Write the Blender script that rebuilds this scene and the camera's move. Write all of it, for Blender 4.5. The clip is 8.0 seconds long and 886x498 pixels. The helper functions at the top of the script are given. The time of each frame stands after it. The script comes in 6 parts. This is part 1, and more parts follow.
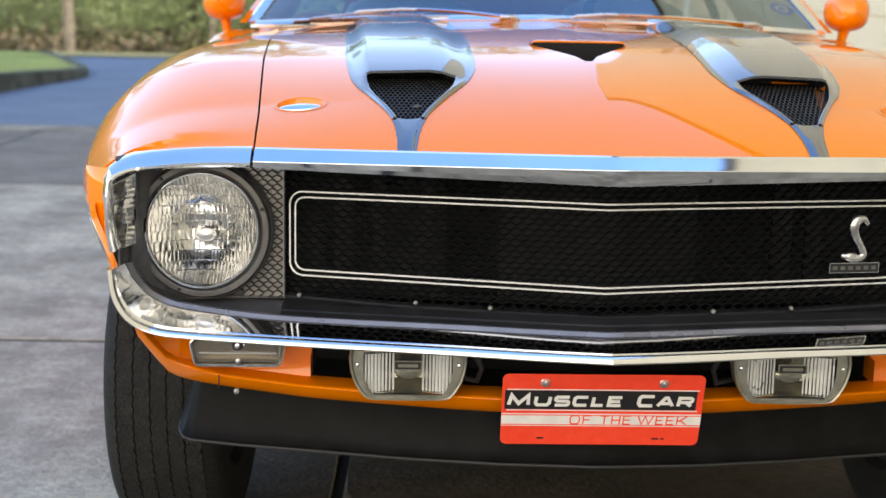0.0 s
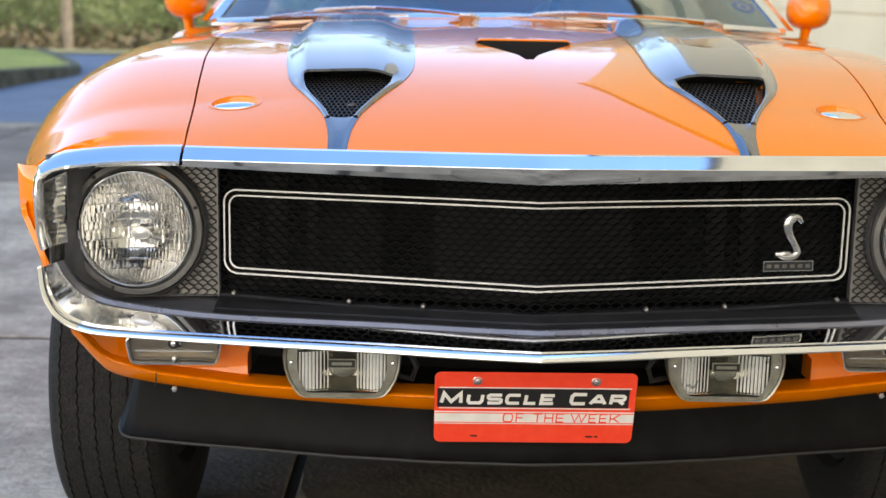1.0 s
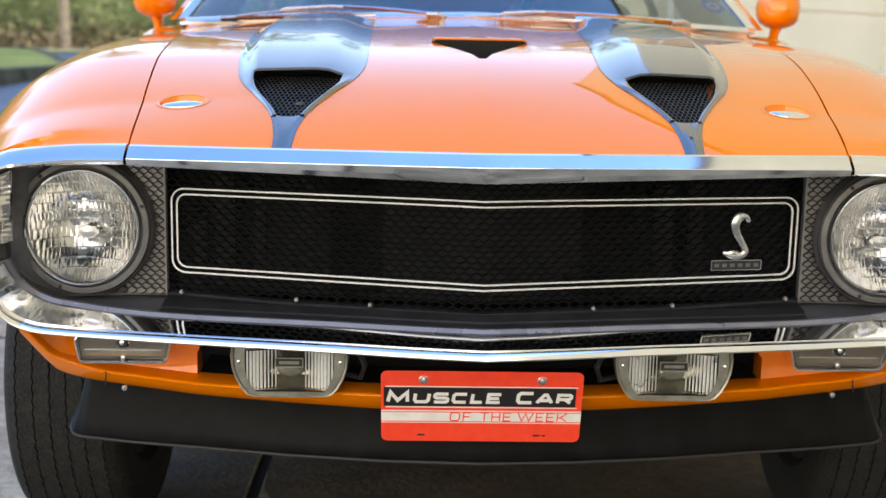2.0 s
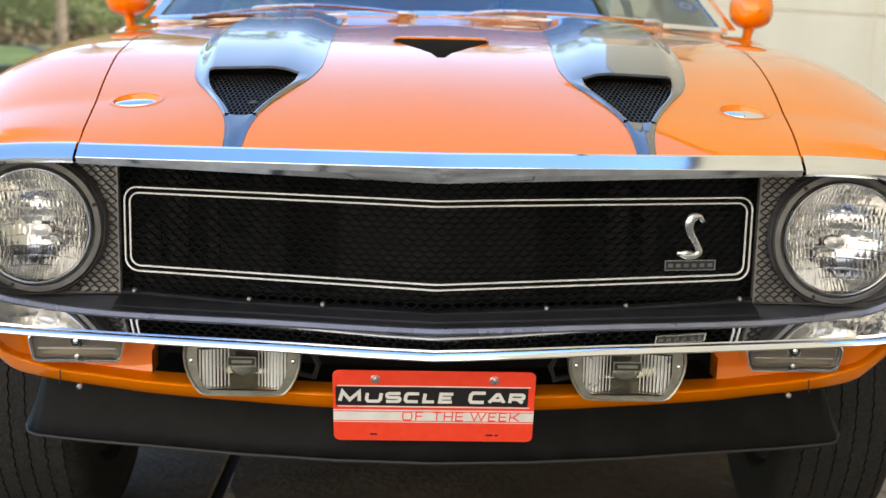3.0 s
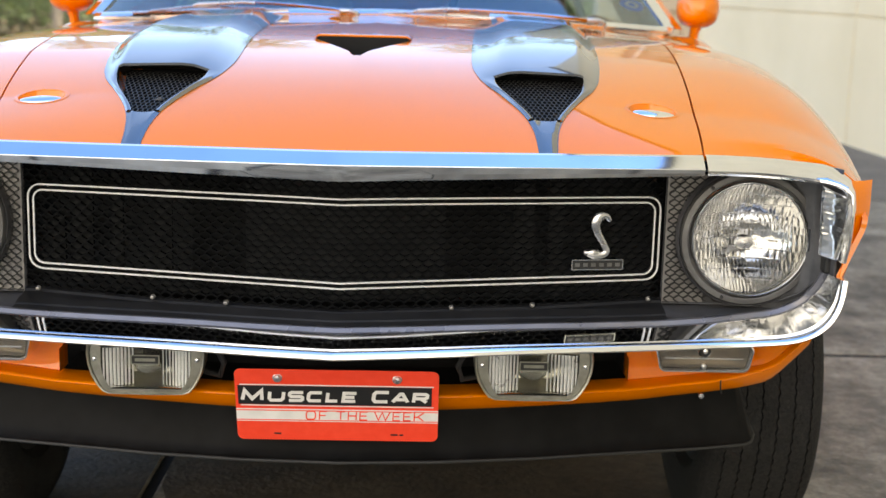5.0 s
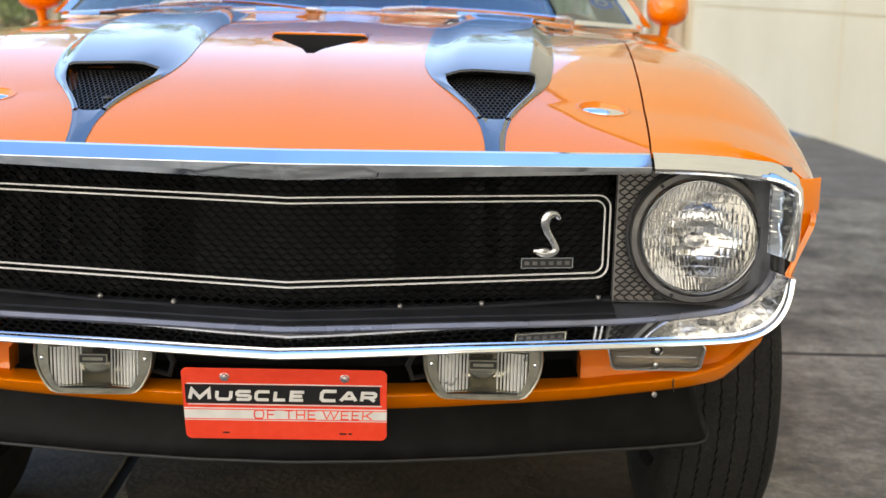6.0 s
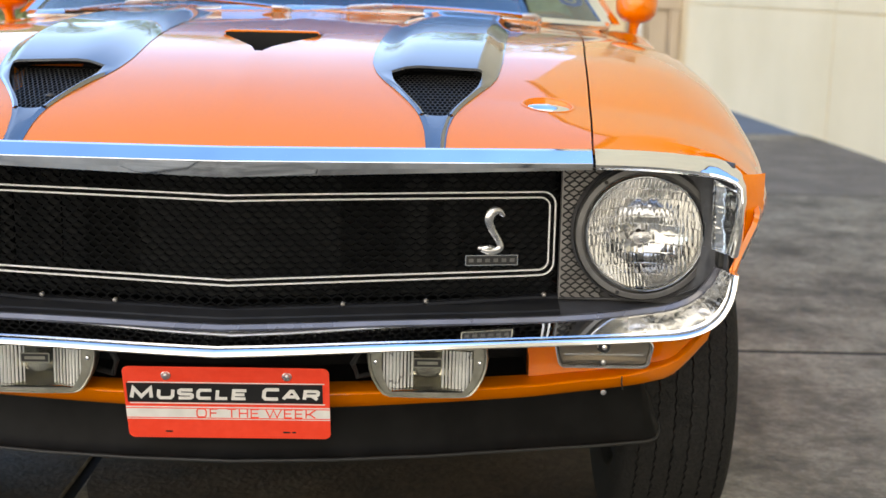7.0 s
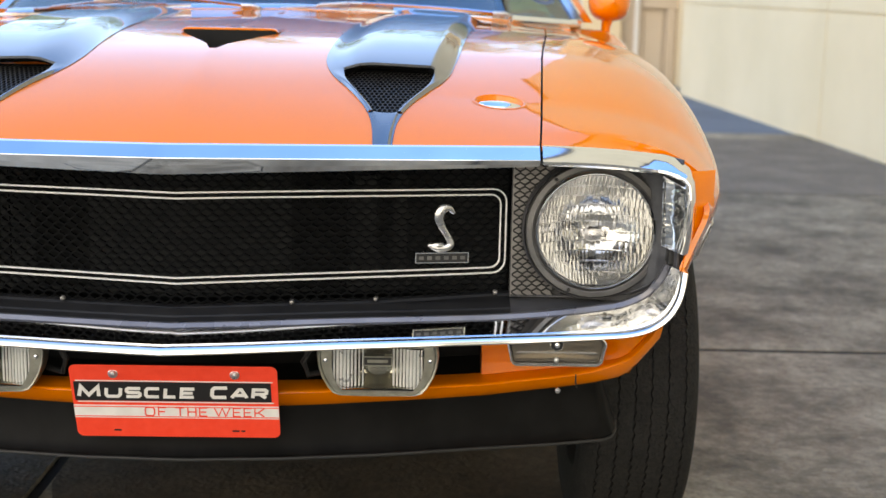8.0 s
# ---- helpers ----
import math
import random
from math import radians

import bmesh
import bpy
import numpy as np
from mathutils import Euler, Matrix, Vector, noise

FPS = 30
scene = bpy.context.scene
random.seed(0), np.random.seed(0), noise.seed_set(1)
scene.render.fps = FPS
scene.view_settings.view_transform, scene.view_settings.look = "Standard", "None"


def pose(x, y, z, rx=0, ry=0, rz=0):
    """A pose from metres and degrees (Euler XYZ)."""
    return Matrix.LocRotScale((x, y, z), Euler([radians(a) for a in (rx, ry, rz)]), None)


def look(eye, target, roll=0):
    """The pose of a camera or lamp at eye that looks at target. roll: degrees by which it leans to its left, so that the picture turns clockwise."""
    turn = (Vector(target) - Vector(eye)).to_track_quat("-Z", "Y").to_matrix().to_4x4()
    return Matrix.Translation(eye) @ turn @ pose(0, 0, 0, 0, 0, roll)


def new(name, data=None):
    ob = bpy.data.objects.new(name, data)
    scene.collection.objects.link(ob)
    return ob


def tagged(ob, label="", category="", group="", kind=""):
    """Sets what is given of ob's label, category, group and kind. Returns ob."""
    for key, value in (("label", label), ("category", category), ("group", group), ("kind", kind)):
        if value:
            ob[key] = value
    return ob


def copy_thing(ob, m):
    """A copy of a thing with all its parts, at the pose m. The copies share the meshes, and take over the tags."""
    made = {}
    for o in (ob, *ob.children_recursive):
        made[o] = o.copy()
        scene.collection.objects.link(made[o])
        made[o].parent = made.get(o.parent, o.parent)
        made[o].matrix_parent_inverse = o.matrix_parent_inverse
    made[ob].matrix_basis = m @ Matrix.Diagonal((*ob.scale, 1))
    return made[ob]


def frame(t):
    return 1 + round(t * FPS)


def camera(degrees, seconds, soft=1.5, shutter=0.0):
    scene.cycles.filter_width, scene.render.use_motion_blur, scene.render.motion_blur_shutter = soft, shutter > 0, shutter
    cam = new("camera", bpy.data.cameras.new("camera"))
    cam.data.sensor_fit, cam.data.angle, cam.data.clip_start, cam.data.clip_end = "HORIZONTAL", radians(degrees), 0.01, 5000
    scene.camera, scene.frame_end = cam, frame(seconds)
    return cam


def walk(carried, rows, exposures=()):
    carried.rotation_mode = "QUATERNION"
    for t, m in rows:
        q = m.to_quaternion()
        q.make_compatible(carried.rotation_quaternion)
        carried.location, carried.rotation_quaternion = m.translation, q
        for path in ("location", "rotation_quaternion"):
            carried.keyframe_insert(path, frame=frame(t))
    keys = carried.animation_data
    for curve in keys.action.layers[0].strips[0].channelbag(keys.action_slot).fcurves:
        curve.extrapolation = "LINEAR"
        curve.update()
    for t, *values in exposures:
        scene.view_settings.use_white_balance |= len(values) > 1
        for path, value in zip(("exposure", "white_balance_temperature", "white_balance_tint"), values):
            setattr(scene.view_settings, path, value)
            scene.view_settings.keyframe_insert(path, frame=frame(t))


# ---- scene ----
cam = camera(37.0, 8.0)
cam.data.dof.use_dof, cam.data.dof.focus_distance, cam.data.dof.aperture_fstop = True, 2.0, 5.6
PATH = [
    (0, (-0.2555, -1.9110, 1.0754), (-0.2447, 0.0029, 0.7020), 1.1),
    (0.5, (-0.1999, -1.9129, 1.0774), (-0.1901, 0.0010, 0.7020), 1.1),
    (1, (-0.1521, -1.9139, 1.0793), (-0.1433, -0.0010, 0.7020), 1.1),
    (1.5, (-0.1092, -1.9149, 1.0793), (-0.1004, -0.0019, 0.7020), 1.1),
    (3, (-0.0019, -1.9120, 1.0813), (0.0088, 0.0010, 0.7020), 1.3),
    (3.5, (0.0351, -1.9100, 1.0813), (0.0468, 0.0029, 0.7020), 1.4),
    (4, (0.0683, -1.9081, 1.0823), (0.0800, 0.0049, 0.7020), 1.4),
    (4.5, (0.1043, -1.9051, 1.0823), (0.1150, 0.0078, 0.7020), 1.5),
    (6, (0.2165, -1.8964, 1.0823), (0.2311, 0.0156, 0.7000), 1.5),
    (6.5, (0.2584, -1.8934, 1.0813), (0.2720, 0.0185, 0.6991), 1.4),
    (7, (0.3081, -1.8876, 1.0784), (0.3169, 0.0244, 0.6961), 1.3),
    (7.5, (0.3500, -1.8837, 1.0764), (0.3578, 0.0283, 0.6942), 1.3),
    (8, (0.3890, -1.8788, 1.0735), (0.3929, 0.0331, 0.6922), 1.2),
]
walk(cam, [(t, look(eye, target, roll)) for t, eye, target, roll in PATH], exposures=[(0.0, 2.22, 8300, 4), (8.0, 2.22, 8300, 4)])

# ---- world, sun, exposure ----
CLOUD = 5.0
SUN_AZ, SUN_EL = radians(105), radians(42)      # azimuth from +y towards +x
world = bpy.data.worlds.new("sky")
scene.world = world
world.use_nodes = True
wn, wl = world.node_tree.nodes, world.node_tree.links
wn.clear()
sky = wn.new("ShaderNodeTexSky")
sky.sky_type, sky.sun_disc = 'NISHITA', False
sky.sun_elevation, sky.sun_rotation = SUN_EL, SUN_AZ
sky.air_density, sky.dust_density, sky.ozone_density = 1.0, 0.15, 6
bg = wn.new("ShaderNodeBackground")
bg.inputs["Strength"].default_value = 0.15
wo = wn.new("ShaderNodeOutputWorld")
# thin white cloud, densest towards the horizon
tc_w = wn.new("ShaderNodeTexCoord")
sep = wn.new("ShaderNodeSeparateXYZ")
wl.new(tc_w.outputs["Generated"], sep.inputs[0])
high = wn.new("ShaderNodeMapRange")
high.interpolation_type = 'SMOOTHSTEP'
high.inputs["From Min"].default_value, high.inputs["From Max"].default_value = 0.25, 0.98
high.inputs["To Min"].default_value, high.inputs["To Max"].default_value = 0.70, 0.0
wl.new(sep.outputs["Z"], high.inputs["Value"])
puff = wn.new("ShaderNodeTexNoise")
puff.inputs["Scale"].default_value, puff.inputs["Detail"].default_value, puff.inputs["Distortion"].default_value = 2.2, 5, 0.6
squash = wn.new("ShaderNodeMapping")
squash.inputs["Scale"].default_value = (1, 1, 2.6)
wl.new(tc_w.outputs["Generated"], squash.inputs[0])
wl.new(squash.outputs[0], puff.inputs["Vector"])
soft = wn.new("ShaderNodeMapRange")
soft.inputs["From Min"].default_value, soft.inputs["From Max"].default_value = 0.3, 0.7
soft.inputs["To Min"].default_value, soft.inputs["To Max"].default_value = 0.55, 1.35
wl.new(puff.outputs["Fac"], soft.inputs["Value"])
cover = wn.new("ShaderNodeMath")
cover.operation, cover.use_clamp = 'MULTIPLY', True
wl.new(high.outputs[0], cover.inputs[0])
wl.new(soft.outputs[0], cover.inputs[1])
veil = wn.new("ShaderNodeMix")
veil.data_type = 'RGBA'
toward = wn.new("ShaderNodeMapRange")          # hazier over the road in front of the car
toward.interpolation_type = 'SMOOTHSTEP'
toward.inputs["From Min"].default_value, toward.inputs["From Max"].default_value = -0.75, 0.08
toward.inputs["To Min"].default_value, toward.inputs["To Max"].default_value = 1.75, 0.24
wl.new(sep.outputs["Y"], toward.inputs["Value"])
drift = wn.new("ShaderNodeMath")
drift.operation, drift.use_clamp = 'MULTIPLY', True
wl.new(cover.outputs[0], drift.inputs[0])
wl.new(toward.outputs[0], drift.inputs[1])
wl.new(drift.outputs[0], veil.inputs["Factor"])
deep = wn.new("ShaderNodeMix")                  # clear autumn blue
deep.data_type, deep.blend_type = 'RGBA', 'MULTIPLY'
deep.inputs["Factor"].default_value = 1.0
wl.new(sky.outputs[0], deep.inputs["A"])
deep.inputs["B"].default_value = (0.74, 0.90, 1.10, 1)
wl.new(deep.outputs["Result"], veil.inputs["A"])
veil.inputs["B"].default_value = (CLOUD, CLOUD * 0.965, CLOUD * 0.99, 1)
wl.new(veil.outputs["Result"], bg.inputs["Color"])
wl.new(bg.outputs[0], wo.inputs["Surface"])
sun_dir = Vector((math.sin(SUN_AZ) * math.cos(SUN_EL), math.cos(SUN_AZ) * math.cos(SUN_EL), math.sin(SUN_EL)))
sun = new("sun", bpy.data.lights.new("sun", 'SUN'))
sun.data.energy, sun.data.angle, sun.data.color = 1.3, radians(0.6), (1.0, 0.93, 0.82)
sun.matrix_world = look(sun_dir * 40, (0, 0, 0))


# ---- materials ----
def mat(name, color, rough=0.5, metal=0.0, **more):
    m = bpy.data.materials.new(name)
    m.use_nodes = True
    b = m.node_tree.nodes["Principled BSDF"]
    b.inputs["Base Color"].default_value = (*color, 1)
    b.inputs["Roughness"].default_value = rough
    b.inputs["Metallic"].default_value = metal
    for k, v in more.items():
        b.inputs[k.replace("_", " ")].default_value = v
    return m


def vary(m, scale, low, high, detail=6, bump=0.0, bump_scale=None, dist=0.002, rough=None, scale2=None, mix2=0.0, dark2=(0, 0, 0), lo=0.35, hi=0.65, grit=0.5):
    """Two scales of noise in the colour, noise in the relief and, where given, in the gloss."""
    nt = m.node_tree
    b = nt.nodes["Principled BSDF"]
    tc = nt.nodes.new("ShaderNodeTexCoord")
    n1 = nt.nodes.new("ShaderNodeTexNoise")
    n1.inputs["Scale"].default_value, n1.inputs["Detail"].default_value, n1.inputs["Roughness"].default_value = scale, detail, grit
    nt.links.new(tc.outputs["Object"], n1.inputs["Vector"])
    r = nt.nodes.new("ShaderNodeValToRGB")
    r.color_ramp.elements[0].position, r.color_ramp.elements[1].position = lo, hi
    r.color_ramp.elements[0].color, r.color_ramp.elements[1].color = (*low, 1), (*high, 1)
    nt.links.new(n1.outputs["Fac"], r.inputs["Fac"])
    out = r.outputs["Color"]
    if scale2:
        n2 = nt.nodes.new("ShaderNodeTexNoise")
        n2.inputs["Scale"].default_value, n2.inputs["Detail"].default_value, n2.inputs["Roughness"].default_value = scale2, 10, grit
        nt.links.new(tc.outputs["Object"], n2.inputs["Vector"])
        r2 = nt.nodes.new("ShaderNodeValToRGB")
        r2.color_ramp.elements[0].position, r2.color_ramp.elements[1].position = 0.42, 0.62
        mx = nt.nodes.new("ShaderNodeMix")
        mx.data_type = 'RGBA'
        mul = nt.nodes.new("ShaderNodeMath")
        mul.operation = 'MULTIPLY'
        mul.inputs[1].default_value = mix2
        nt.links.new(n2.outputs["Fac"], r2.inputs["Fac"])
        nt.links.new(r2.outputs["Color"], mul.inputs[0])
        nt.links.new(mul.outputs[0], mx.inputs["Factor"])
        nt.links.new(out, mx.inputs["A"])
        mx.inputs["B"].default_value = (*dark2, 1)
        out = mx.outputs["Result"]
    nt.links.new(out, b.inputs["Base Color"])
    if bump:
        n3 = nt.nodes.new("ShaderNodeTexNoise")
        n3.inputs["Scale"].default_value, n3.inputs["Detail"].default_value = bump_scale or scale * 6, 5
        nt.links.new(tc.outputs["Object"], n3.inputs["Vector"])
        bp = nt.nodes.new("ShaderNodeBump")
        bp.inputs["Strength"].default_value, bp.inputs["Distance"].default_value = bump, dist
        nt.links.new(n3.outputs["Fac"], bp.inputs["Height"])
        nt.links.new(bp.outputs[0], b.inputs["Normal"])
    if rough:
        mr = nt.nodes.new("ShaderNodeMapRange")
        mr.inputs["To Min"].default_value, mr.inputs["To Max"].default_value = rough
        nt.links.new(n1.outputs["Fac"], mr.inputs["Value"])
        nt.links.new(mr.outputs[0], b.inputs["Roughness"])
    return m


ORANGE = vary(mat("orange_paint", (0.86, 0.19, 0.005), 0.35, Specular_IOR_Level=0.05, Coat_Weight=1.0, Coat_Roughness=0.02, Coat_IOR=1.6), 700, (0.90, 0.214, 0.003), (0.95, 0.234, 0.005), rough=(0.3, 0.42), scale2=3, mix2=0.06, dark2=(0.87, 0.204, 0.004))
STRIPE = vary(mat("black_gloss_paint", (0.012, 0.013, 0.016), 0.3, Coat_Weight=1.0, Coat_Roughness=0.02, Coat_IOR=2.7), 500, (0.009, 0.010, 0.013), (0.016, 0.017, 0.021))
CHROME = vary(mat("chrome", (0.82, 0.83, 0.85), 0.05, 1.0), 9, (0.78, 0.79, 0.81), (0.86, 0.87, 0.88), rough=(0.03, 0.09))
BRUSHED = vary(mat("satin_metal", (0.55, 0.55, 0.56), 0.28, 1.0), 30, (0.5, 0.5, 0.51), (0.6, 0.6, 0.61), rough=(0.2, 0.36))
CHARCOAL = vary(mat("charcoal_satin_paint", (0.05, 0.05, 0.055), 0.38), 60, (0.045, 0.045, 0.05), (0.07, 0.07, 0.075), rough=(0.3, 0.48))
BEZEL = vary(mat("lamp_bezel_paint", (0.2, 0.195, 0.185), 0.4, 0.3), 40, (0.11, 0.107, 0.103), (0.16, 0.156, 0.15), rough=(0.34, 0.5))
PANELGREY = vary(mat("panel_grey_paint", (0.25, 0.24, 0.235), 0.4, 0.6), 40, (0.30, 0.285, 0.275), (0.38, 0.365, 0.35), rough=(0.34, 0.44))
LINE = vary(mat("bright_line_metal", (0.8, 0.79, 0.77), 0.35, 0.5), 40, (0.76, 0.75, 0.73), (0.84, 0.83, 0.81))
MESH = vary(mat("dark_moulded_mesh", (0.003, 0.003, 0.003), 0.5, Specular_IOR_Level=0.03), 90, (0.0040, 0.0044, 0.0048), (0.0064, 0.0068, 0.0073))
MATT = vary(mat("matt_black_plastic", (0.006, 0.006, 0.006), 0.45, Specular_IOR_Level=0.09), 25, (0.0034, 0.0034, 0.0034), (0.0065, 0.0065, 0.0065), bump=0.1, bump_scale=900, dist=0.0005, rough=(0.42, 0.6))
WIRE = vary(mat("black_wire", (0.010, 0.010, 0.010), 0.55), 200, (0.007, 0.007, 0.007), (0.014, 0.014, 0.014))
SCOOPWIRE = vary(mat("grey_wire", (0.06, 0.06, 0.06), 0.5, 0.3), 200, (0.045, 0.045, 0.045), (0.08, 0.08, 0.08))
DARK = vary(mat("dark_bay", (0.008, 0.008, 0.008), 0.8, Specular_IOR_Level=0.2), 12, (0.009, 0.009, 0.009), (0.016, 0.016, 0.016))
STRUT = vary(mat("black_strut", (0.008, 0.008, 0.009), 0.6, Specular_IOR_Level=0.2), 12, (0.006, 0.0065, 0.007), (0.011, 0.0115, 0.012))
BAYGREY = vary(mat("bay_metal", (0.03, 0.03, 0.03), 0.6), 12, (0.013, 0.014, 0.015), (0.022, 0.023, 0.025))
FLANGE = vary(mat("satin_black_flange", (0.2, 0.2, 0.22), 0.3, 0.6), 12, (0.15, 0.15, 0.17), (0.21, 0.21, 0.23), rough=(0.22, 0.34))
FILLER = vary(mat("satin_black_filler", (0.012, 0.012, 0.013), 0.5, Specular_IOR_Level=0.25), 25, (0.010, 0.010, 0.011), (0.016, 0.016, 0.017), rough=(0.42, 0.55))
GRILLEBACK = vary(mat("grille_backing", (0.02, 0.021, 0.022), 0.7), 9, (0.008, 0.009, 0.010), (0.016, 0.017, 0.018))
RUBBER = vary(mat("tyre_rubber", (0.015, 0.015, 0.015), 0.75, Specular_IOR_Level=0.25), 30, (0.005, 0.005, 0.005), (0.012, 0.0117, 0.0113), grit=0.75, bump=0.9, bump_scale=220, dist=0.003, scale2=150, mix2=0.17, dark2=(0.10, 0.095, 0.085))
SEAL = mat("black_rubber_seal", (0.012, 0.012, 0.012), 0.6)
WINDOW = mat("windscreen_glass", (0.38, 0.48, 0.53), 0.0, Transmission_Weight=1.0, IOR=1.95, Specular_Tint=(0.55, 0.85, 1.0, 1))
LAMPGLASS = mat("ribbed_lamp_glass", (1, 1, 1), 0.0, Transmission_Weight=1.0, IOR=1.10, Coat_Weight=0.6, Coat_Roughness=0.0)
REFLECTOR = vary(mat("lamp_reflector", (0.9, 0.9, 0.88), 0.15, 1.0), 20, (0.50, 0.50, 0.485), (0.62, 0.615, 0.60), rough=(0.06, 0.14))
FOGBOWL = vary(mat("driving_lamp_bowl", (0.4, 0.38, 0.31), 0.25, 0.9), 30, (0.26, 0.25, 0.20), (0.40, 0.385, 0.31), rough=(0.10, 0.26))
AMBERBOWL = vary(mat("lamp_bowl", (0.45, 0.41, 0.31), 0.3, 0.8), 20, (0.42, 0.39, 0.32), (0.54, 0.50, 0.42), rough=(0.14, 0.3))
FOGRIM = vary(mat("pale_lamp_rim", (0.3, 0.29, 0.25), 0.3, 0.7), 60, (0.27, 0.265, 0.22), (0.37, 0.36, 0.305), bump=0.3, bump_scale=500, dist=0.0008)
LAMPSILVER = vary(mat("silvered_plastic", (0.8, 0.8, 0.78), 0.3, 0.6), 30, (0.74, 0.74, 0.72), (0.86, 0.86, 0.84), rough=(0.2, 0.4))
SMOKED = mat("smoked_lens", (0.55, 0.50, 0.44), 0.04, Transmission_Weight=0.85, IOR=1.45)
RED = vary(mat("red_plate_paint", (0.90, 0.045, 0.02), 0.4, Coat_Weight=0.2), 60, (0.92, 0.055, 0.022), (0.97, 0.07, 0.032))
PLATEBLACK = mat("plate_black", (0.012, 0.012, 0.013), 0.4)
PLATEWHITE = vary(mat("plate_white", (0.75, 0.73, 0.70), 0.4), 50, (0.72, 0.70, 0.67), (0.80, 0.78, 0.75))
CREAM = vary(mat("cream_vinyl", (0.62, 0.56, 0.44), 0.5), 20, (0.58, 0.52, 0.40), (0.68, 0.62, 0.50), bump=0.15, bump_scale=300)
DASH = vary(mat("black_vinyl", (0.03, 0.03, 0.03), 0.55), 40, (0.022, 0.022, 0.022), (0.04, 0.04, 0.04), bump=0.2, bump_scale=400)
BLUESTICK = vary(mat("blue_sticker", (0.06, 0.12, 0.5), 0.4), 90, (0.10, 0.22, 0.75), (0.25, 0.4, 0.9))
def concrete(name, low, high, stain):
    return vary(mat(name, high, 0.85), 2.3, low, high, grit=0.78, detail=15, bump=1.0, bump_scale=60, dist=0.006, scale2=30, mix2=0.6, dark2=stain, lo=0.40, hi=0.61)
CONCRETE = concrete("concrete", (0.10, 0.082, 0.057), (0.43, 0.37, 0.27), (0.11, 0.09, 0.062))
CONCRETE_PALE = concrete("pale_concrete", (0.22, 0.190, 0.142), (0.54, 0.475, 0.365), (0.20, 0.17, 0.125))
# oil-dark concrete, also holding painted shade for the ground under the car
OIL_SHADE = concrete("oily_shaded_concrete", (0.045, 0.031, 0.018), (0.12, 0.088, 0.056), (0.035, 0.026, 0.017))
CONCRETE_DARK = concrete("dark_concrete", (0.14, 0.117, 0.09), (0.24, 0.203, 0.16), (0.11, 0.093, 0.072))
ASPHALT = vary(mat("asphalt", (0.06, 0.062, 0.07), 0.7), 1.2, (0.080, 0.114, 0.162), (0.125, 0.168, 0.230), grit=0.65, bump=0.6, bump_scale=150, dist=0.006, scale2=40, mix2=0.4, dark2=(0.12, 0.13, 0.15))
STUCCO = vary(mat("cream_render_wall", (0.74, 0.66, 0.53), 0.85), 1.1, (0.76, 0.610, 0.395), (0.82, 0.665, 0.445), bump=0.25, bump_scale=120, dist=0.003, scale2=0.6, mix2=0.15, dark2=(0.67, 0.56, 0.37))
STUCCO2 = vary(mat("tan_render_wall", (0.45, 0.36, 0.27), 0.85), 1.1, (0.55, 0.455, 0.345), (0.62, 0.52, 0.40), bump=0.25, bump_scale=120, dist=0.003)
KERB = vary(mat("stone_kerb", (0.22, 0.2, 0.17), 0.9), 5, (0.035, 0.033, 0.022), (0.12, 0.11, 0.08), bump=0.6, bump_scale=30, dist=0.01, scale2=9, mix2=0.5, dark2=(0.07, 0.08, 0.04))
GRASS = vary(mat("grass", (0.09, 0.16, 0.035), 0.8), 0.8, (0.27, 0.29, 0.035), (0.42, 0.41, 0.075), grit=0.65, bump=1.0, bump_scale=40, dist=0.03, scale2=14, mix2=0.5, dark2=(0.06, 0.11, 0.025))
VERGE = vary(mat("rough_grass", (0.14, 0.15, 0.06), 0.85), 0.7, (0.11, 0.12, 0.045), (0.22, 0.21, 0.095), grit=0.65, bump=1.0, bump_scale=30, dist=0.03, scale2=5, mix2=0.5, dark2=(0.15, 0.11, 0.06))
EARTH = vary(mat("leaf_litter", (0.12, 0.08, 0.05), 0.9), 1.5, (0.09, 0.065, 0.04), (0.17, 0.12, 0.08), bump=1.0, bump_scale=8, dist=0.05, scale2=6, mix2=0.4, dark2=(0.06, 0.07, 0.03))
BARK = vary(mat("bark", (0.14, 0.11, 0.085), 0.9), 6, (0.09, 0.07, 0.055), (0.2, 0.165, 0.13), bump=0.8, bump_scale=20, dist=0.02)
LEAF = vary(mat("leaves", (0.09, 0.11, 0.045), 0.65), 0.5, (0.26, 0.325, 0.14), (0.36, 0.415, 0.215), scale2=3, mix2=0.4, dark2=(0.33, 0.30, 0.19))
def let_light_through(m, share, tint):
    nt = m.node_tree
    bsdf = next(n for n in nt.nodes if n.type == 'BSDF_PRINCIPLED')
    end = next(n for n in nt.nodes if n.type == 'OUTPUT_MATERIAL')
    thin, both = nt.nodes.new("ShaderNodeBsdfTranslucent"), nt.nodes.new("ShaderNodeMixShader")
    thin.inputs["Color"].default_value = (*tint, 1)
    both.inputs[0].default_value = share
    nt.links.new(bsdf.outputs[0], both.inputs[1])
    nt.links.new(thin.outputs[0], both.inputs[2])
    nt.links.new(both.outputs[0], end.inputs["Surface"])
let_light_through(LEAF, 0.45, (0.41, 0.48, 0.20))
DRYLEAF = vary(mat("dry_undergrowth", (0.14, 0.09, 0.055), 0.8), 0.4, (0.13, 0.10, 0.065), (0.20, 0.155, 0.10), scale2=2, mix2=0.5, dark2=(0.10, 0.10, 0.045))
PALEBARK = vary(mat("pale_bark", (0.2, 0.17, 0.14), 0.9), 5, (0.15, 0.125, 0.10), (0.25, 0.21, 0.17), bump=0.6, bump_scale=18, dist=0.02)
